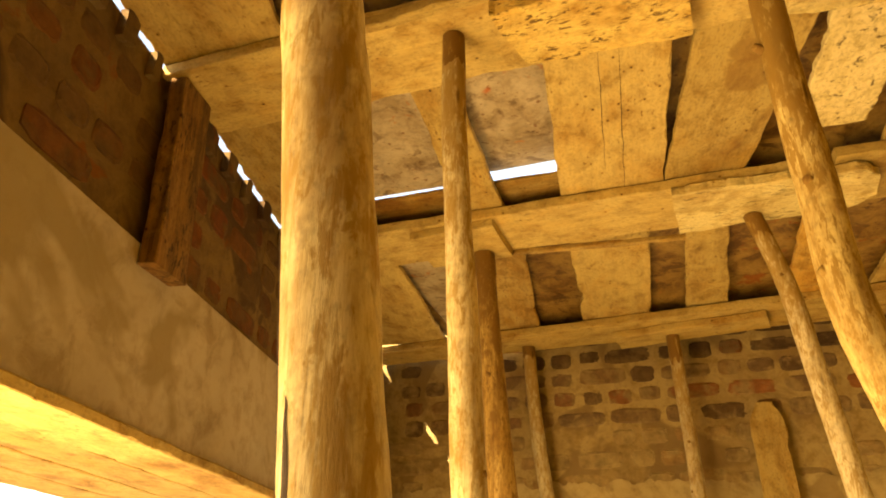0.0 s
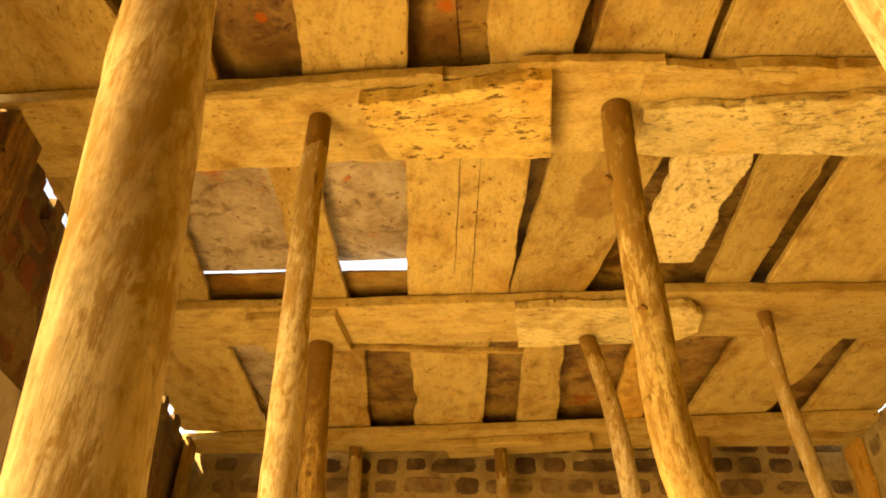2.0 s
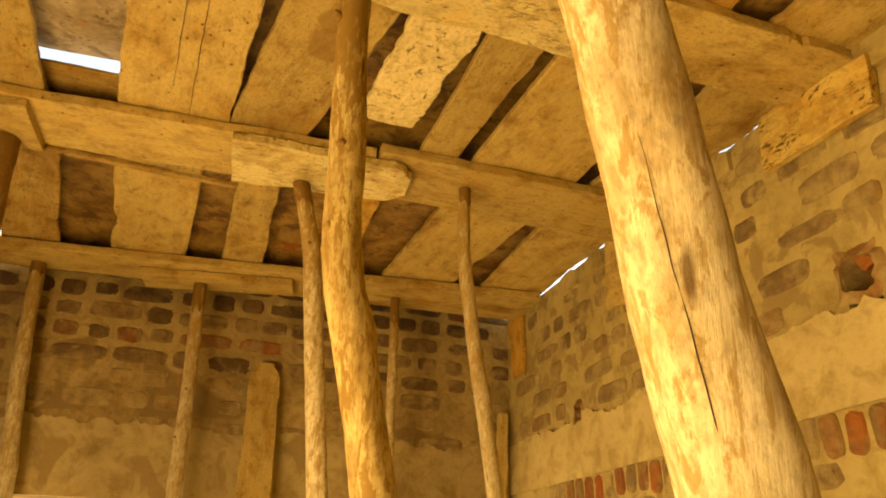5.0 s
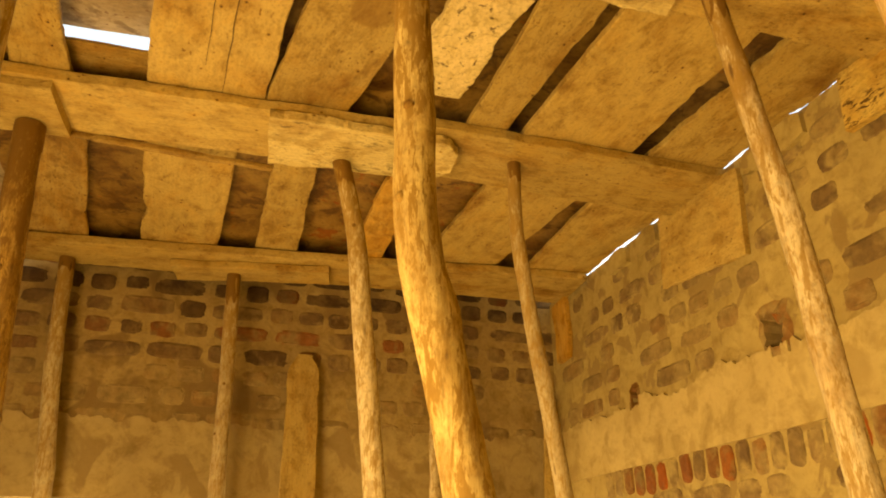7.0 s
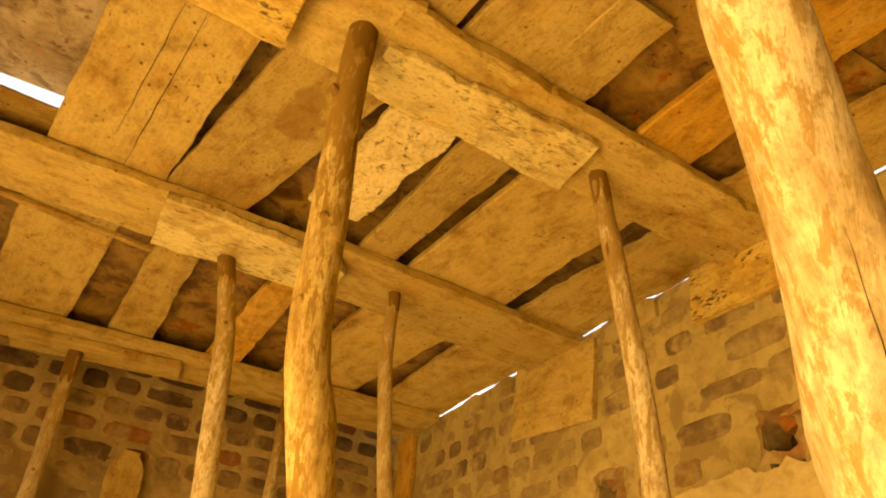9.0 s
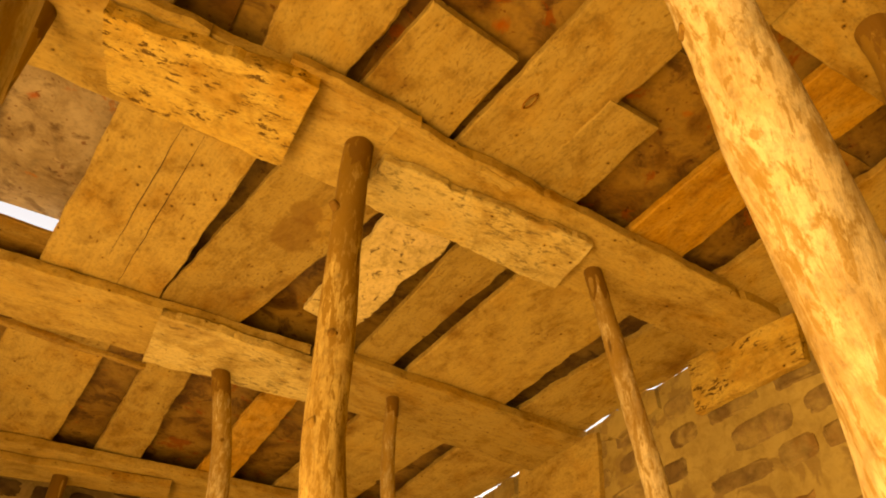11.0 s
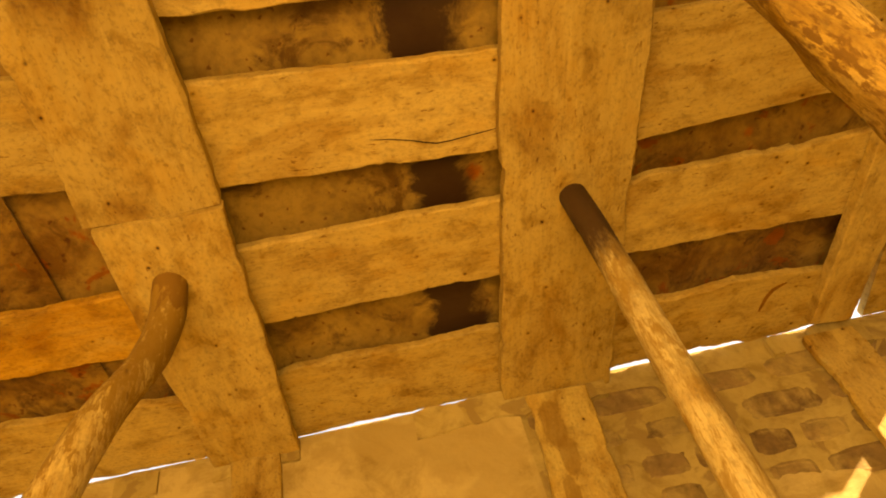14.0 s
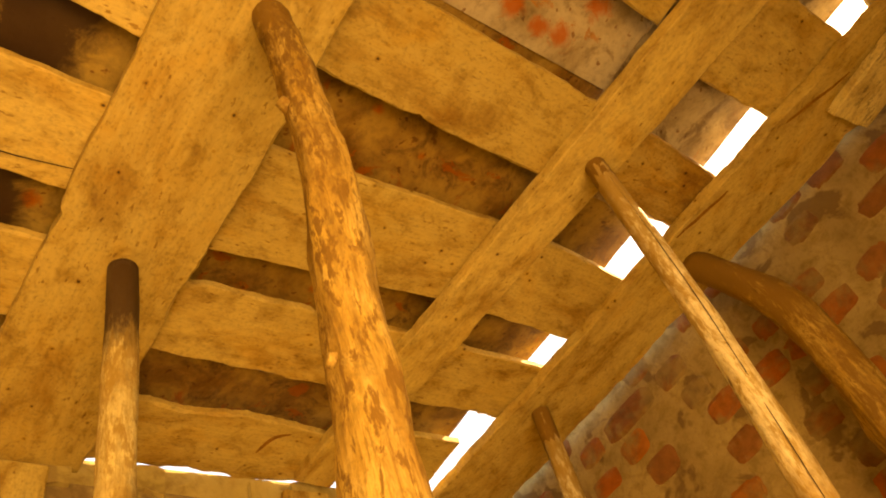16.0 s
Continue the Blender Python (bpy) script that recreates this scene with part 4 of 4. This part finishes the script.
wall_board("wall_board", MR, -0.17 + YR, 2.742, -0.15 + YR, 1.2, 0.145, 0.135, 0.025, PLANK, "pale upright board under a joist end", 76)
UL = 1 / math.cos(math.atan(0.165))
wall_board("wall_board", ML, (BACK - 2.172) * UL, 2.745, (BACK - 2.197) * UL, 2.25, 0.13, 0.15, 0.045, WET_BLOCK, "dark wet wooden block wedged on the lintel", 77, off=0.024, ragged=0.01)
wall_board("wall_board", ML, (BACK - 4.25) * UL, 2.745, (BACK - 4.25) * UL, 1.6, 0.15, 0.15, 0.025, PLANK_BROWN, "upright board in the dark corner", 78, off=0.03)
board("leaning_board", (0.77, 4.17, 0.0), (0.76, 4.40, 2.42), 0.15, 0.14, 0.025, PLANK, "pale board with a rounded top leaning on the back wall", "board", 81, normal=(0, 1, 0.1), round_end=0.11)
board("leaning_board", (1.78, 4.25, 0.0), (1.93, 4.38, 2.28), 0.15, 0.05, 0.03, PLANK, "pale board with a narrow top leaning in the corner", "board", 82, normal=(0.1, 1, 0))

# ---- timber props ----
PEELED = "pale peeled tree pole propping a joist"
BARK = "brown crooked tree pole propping a joist"
PA = [(0.437, 1.25, 0), (0.114, 1.298, 2.749)]
PH = [(1.143, 1.493, 0), (0.547, 1.277, 2.749)]
ob = prop_pole(PA, 0.031, 0.0265, "thick pale peeled tree pole with long cracks", 201, knots=3)
split(ob, PA, 0.031, 0.0265, (0.50, 0.80, 3.6), 0.0012, 0.12, 1)
split(ob, PA, 0.031, 0.0265, (0.55, 0.60, 4.2), 0.003, 0.0, 2)
ob = prop_pole(PH, 0.048, 0.030, "thick pale peeled tree pole with brown patches", 216, knots=4, rough=0.07)
split(ob, PH, 0.048, 0.030, (0.47, 0.64, 4.0), 0.0006, -0.10, 3)
prop_pole([(0.11, 2.20, 0), (0.055, 2.185, 1.75), (0.045, 2.185, 2.03), (0.027, 2.185, 2.38), (0.022, 2.18, 2.749)], 0.042, 0.025, PEELED, 202, knots=5)
prop_pole([(-0.05, 3.28, 0), (-0.14, 3.24, 1.92), (-0.175, 3.24, 2.4), (-0.19, 3.23, 2.716)], 0.050, 0.040, BARK, 203, POLE_BROWN)
ob = prop_pole([(0.95, 2.15, 0), (0.79, 2.165, 1.5), (0.738, 2.168, 1.78), (0.690, 2.168, 2.03), (0.686, 2.168, 2.2), (0.676, 2.168, 2.5), (0.68, 2.172, 2.749)], 0.046, 0.031, BARK, 204, POLE_PEEL, knots=9)
stub(ob, (0.650, 2.16, 2.53), (-1, -0.2, 0.8), 0.011, 0.022, 1, POLE_BROWN)
stub(ob, (0.664, 2.154, 2.06), (-1, -0.3, 0.7), 0.012, 0.013, 2, POLE_BROWN)
prop_pole([(1.0, 3.16, 0), (0.84, 3.19, 1.78), (0.80, 3.19, 2.14), (0.757, 3.19, 2.5), (0.708, 3.195, 2.715)], 0.038, 0.028, PEELED, 205)
prop_pole([(1.52, 3.03, 0), (1.341, 3.08, 1.777), (1.276, 3.09, 2.276), (1.255, 3.095, 2.5), (1.256, 3.10, 2.749)], 0.030, 0.021, "thin pale peeled tree pole propping a joist", 206)
prop_pole([(1.54, 2.11, 0), (1.462, 2.18, 1.7), (1.452, 2.20, 2.1), (1.42, 2.21, 2.4), (1.392, 2.235, 2.749)], 0.034, 0.023, PEELED, 207)
prop_pole([(-0.07, 4.39, 0), (-0.192, 4.36, 1.92), (-0.23, 4.35, 2.28), (-0.262, 4.35, 2.748)], 0.040, 0.030, PEELED, 208)
prop_pole([(0.50, 4.30, 0), (0.444, 4.29, 1.93), (0.433, 4.28, 2.31), (0.417, 4.27, 2.715)], 0.038, 0.028, PEELED, 209)
prop_pole([(1.306, 4.23, 0), (1.31, 4.22, 1.6), (1.31, 4.22, 2.749)], 0.027, 0.022, "thin pale tree pole by the back wall", 210)
prop_pole([(1.25, 1.67, 0), (1.255, 1.48, 2.10), (1.295, 1.44, 2.34), (1.375, 1.41, 2.56), (1.39, 1.40, 2.66), (1.37, 1.395, 2.736)], 0.034, 0.034, "bent grey-brown tree pole with a crooked head", 211, POLE_PEEL)
PF = [(1.35, 0.53, 0), (1.345, 0.54, 2.2), (1.348, 0.5425, 2.59), (1.352, 0.545, 2.749)]
prop_pole(PF, 0.036, 0.029, "tree pole with a blackened top propping a joist", 212, POLE_BURNT)
ob = prop_pole([(0.80, 0.53, 0), (0.772, 0.51, 1.8), (0.760, 0.50, 2.04), (0.735, 0.50, 2.24), (0.735, 0.50, 2.45), (0.748, 0.50, 2.749)], 0.042, 0.030, "brown tree pole with peeling bark propping a joist", 213, POLE_BARKY, knots=9, rough=0.13)
stub(ob, (0.735, 0.525, 2.36), (-0.2, 1, 0.4), 0.012, 0.02, 5, POLE_BROWN)
PK = [(0.95, -0.222, 0), (0.80, -0.276, 1.91), (0.765, -0.285, 2.25), (0.742, -0.30, 2.749)]
ob = prop_pole(PK, 0.031, 0.024, "thin pale tree pole with a long crack propping a joist", 214)
split(ob, PK, 0.031, 0.024, (0.62, 0.97, 2.2), 0.0009, 0.25, 4)
prop_pole([(1.66, -0.60, 0), (1.50, -0.72, 2.749)], 0.033, 0.027, PEELED, 215)
log = part("crooked_log", tube([(0.80, -0.79, 0), (0.79, -0.79, 1.4), (0.775, -0.80, 2.15), (0.77, -0.80, 2.46), (0.87, -0.80, 2.75)], (0.06, 0.045), 220, knots=7, rough=0.09), POLE_BROWN, smooth=True)
tagged(log, "crooked brown tree pole standing by the front wall", "prop", "formwork props")

# ---- bricks ----


def brick_mesh(name, length, height, seed, material, proud):
    """A worn brick face that comes out of the smeared mortar: uneven outline, sunken rim, lifted rough middle."""
    r = rng(seed)
    bm = bmesh.new()
    n = 20
    outer, mids, inner = [], [], []
    for k in range(n):
        t = 6.28318 * (k + 0.5) / n
        c, s = math.cos(t), math.sin(t)
        e = 0.5
        w = r.uniform(0.93, 1.03)
        x = math.copysign(abs(c) ** e, c) * length / 2 * w
        z = math.copysign(abs(s) ** e, s) * height / 2 * r.uniform(0.93, 1.04)
        outer.append(bm.verts.new((x * 1.03, -0.008, z * 1.04)))
        mids.append(bm.verts.new((x * 0.97, proud * r.uniform(0.1, 0.6), z * 0.94)))
        inner.append(bm.verts.new((x * 0.80, proud * r.uniform(0.5, 1.2), z * 0.70)))
    for k in range(n):
        j = (k + 1) % n
        bm.faces.new((outer[k], outer[j], mids[j], mids[k]))
        bm.faces.new((mids[k], mids[j], inner[j], inner[k]))
    bm.faces.new(inner)
    return mesh_of(name, bm, material)


def lay_bricks(parent, u0, u1, z0, courses, material, seed, skip=(), proud=0.005, course=0.10, keep=1.0, long_share=0.3, jitter=0.005):
    """Courses of worn bricks in a wall's inner face; past the two ends and inside the skipped parts none is laid."""
    r = rng(seed)
    heads = [brick_mesh("brick", 0.116, 0.080, seed * 10 + k, material, proud) for k in range(6)]
    longs = [brick_mesh("brick", 0.232, 0.080, seed * 10 + 6 + k, material, proud) for k in range(4)]
    for c in range(courses):
        u = u0 + r.uniform(-0.06, 0.0)
        z = z0 + course * (c + 0.5)
        while u < u1:
            longer = r.random() < long_share
            step = 0.250 if longer else 0.134
            mid = u + step / 2
            u += step
            if mid - step / 2 < u0 - 0.04 or mid + step / 2 > u1 + 0.02 or r.random() > keep:
                continue
            if any(s[0] < mid < s[1] and s[2] < z < s[3] for s in skip):
                continue
            ob = new("brick", r.choice(longs if longer else heads))
            ob.parent = parent
            ob.matrix_basis = pose(mid + r.uniform(-jitter, jitter), r.uniform(-0.003, 0.001), z + r.uniform(-jitter, jitter), 0, r.uniform(-2, 2), 0) @ Matrix.Diagonal((r.uniform(0.86, 1.04), 1, r.uniform(0.84, 1.06), 1))


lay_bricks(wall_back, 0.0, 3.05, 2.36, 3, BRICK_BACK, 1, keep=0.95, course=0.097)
# Top two courses: the joist's shade is put into the brick colour.
lay_bricks(wall_back, 0.0, 3.05, 2.651, 2, BRICK_SHADED, 13, keep=0.98, course=0.097)
lay_bricks(wall_back, 0.0, 3.05, 2.068, 3, BRICK_SMEAR, 11, keep=0.85, course=0.097)
around = [(u0 - 0.09, u1 + 0.09, z0 - 0.05, z1 + 0.05) for u0, u1, z0, z1 in holes]
lay_bricks(wall_right, 2.98, 5.38, 2.44, 3, BRICK_SIDE, 2, keep=0.75)
lay_bricks(wall_right, 2.98, 5.38, 2.14, 3, BRICK_SMEAR, 12, skip=around, keep=0.75)
lay_bricks(wall_right, 0.0, 1.66, 2.33, 4, BRICK_SIDE, 3, keep=0.88)
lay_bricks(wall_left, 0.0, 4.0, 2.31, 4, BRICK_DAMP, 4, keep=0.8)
lay_bricks(wall_front, 0.0, 2.9, 1.42, 14, BRICK_RED, 5, keep=0.62, proud=0.005, long_share=0.08, jitter=0.018)
lay_bricks(wall_right, 2.6, 5.0, 1.40, 4, BRICK_SIDE, 6, keep=0.85)
soldier = [brick_mesh("brick", 0.066, 0.115, 600 + k, BRICK_RED if k == 1 else BRICK_RIM if k == 2 else BRICK_SIDE, 0.007) for k in range(4)]
for k in range(23):
    ob = new("brick", soldier[rng(k + 3).randrange(4)])
    ob.parent = wall_right
    ob.matrix_basis = pose(3.24 + 0.077 * k, rng(k + 50).uniform(-0.004, 0.002), 1.852 + rng(k + 90).uniform(-0.012, 0.008), 0, rng(k).uniform(-6, 6), 0)
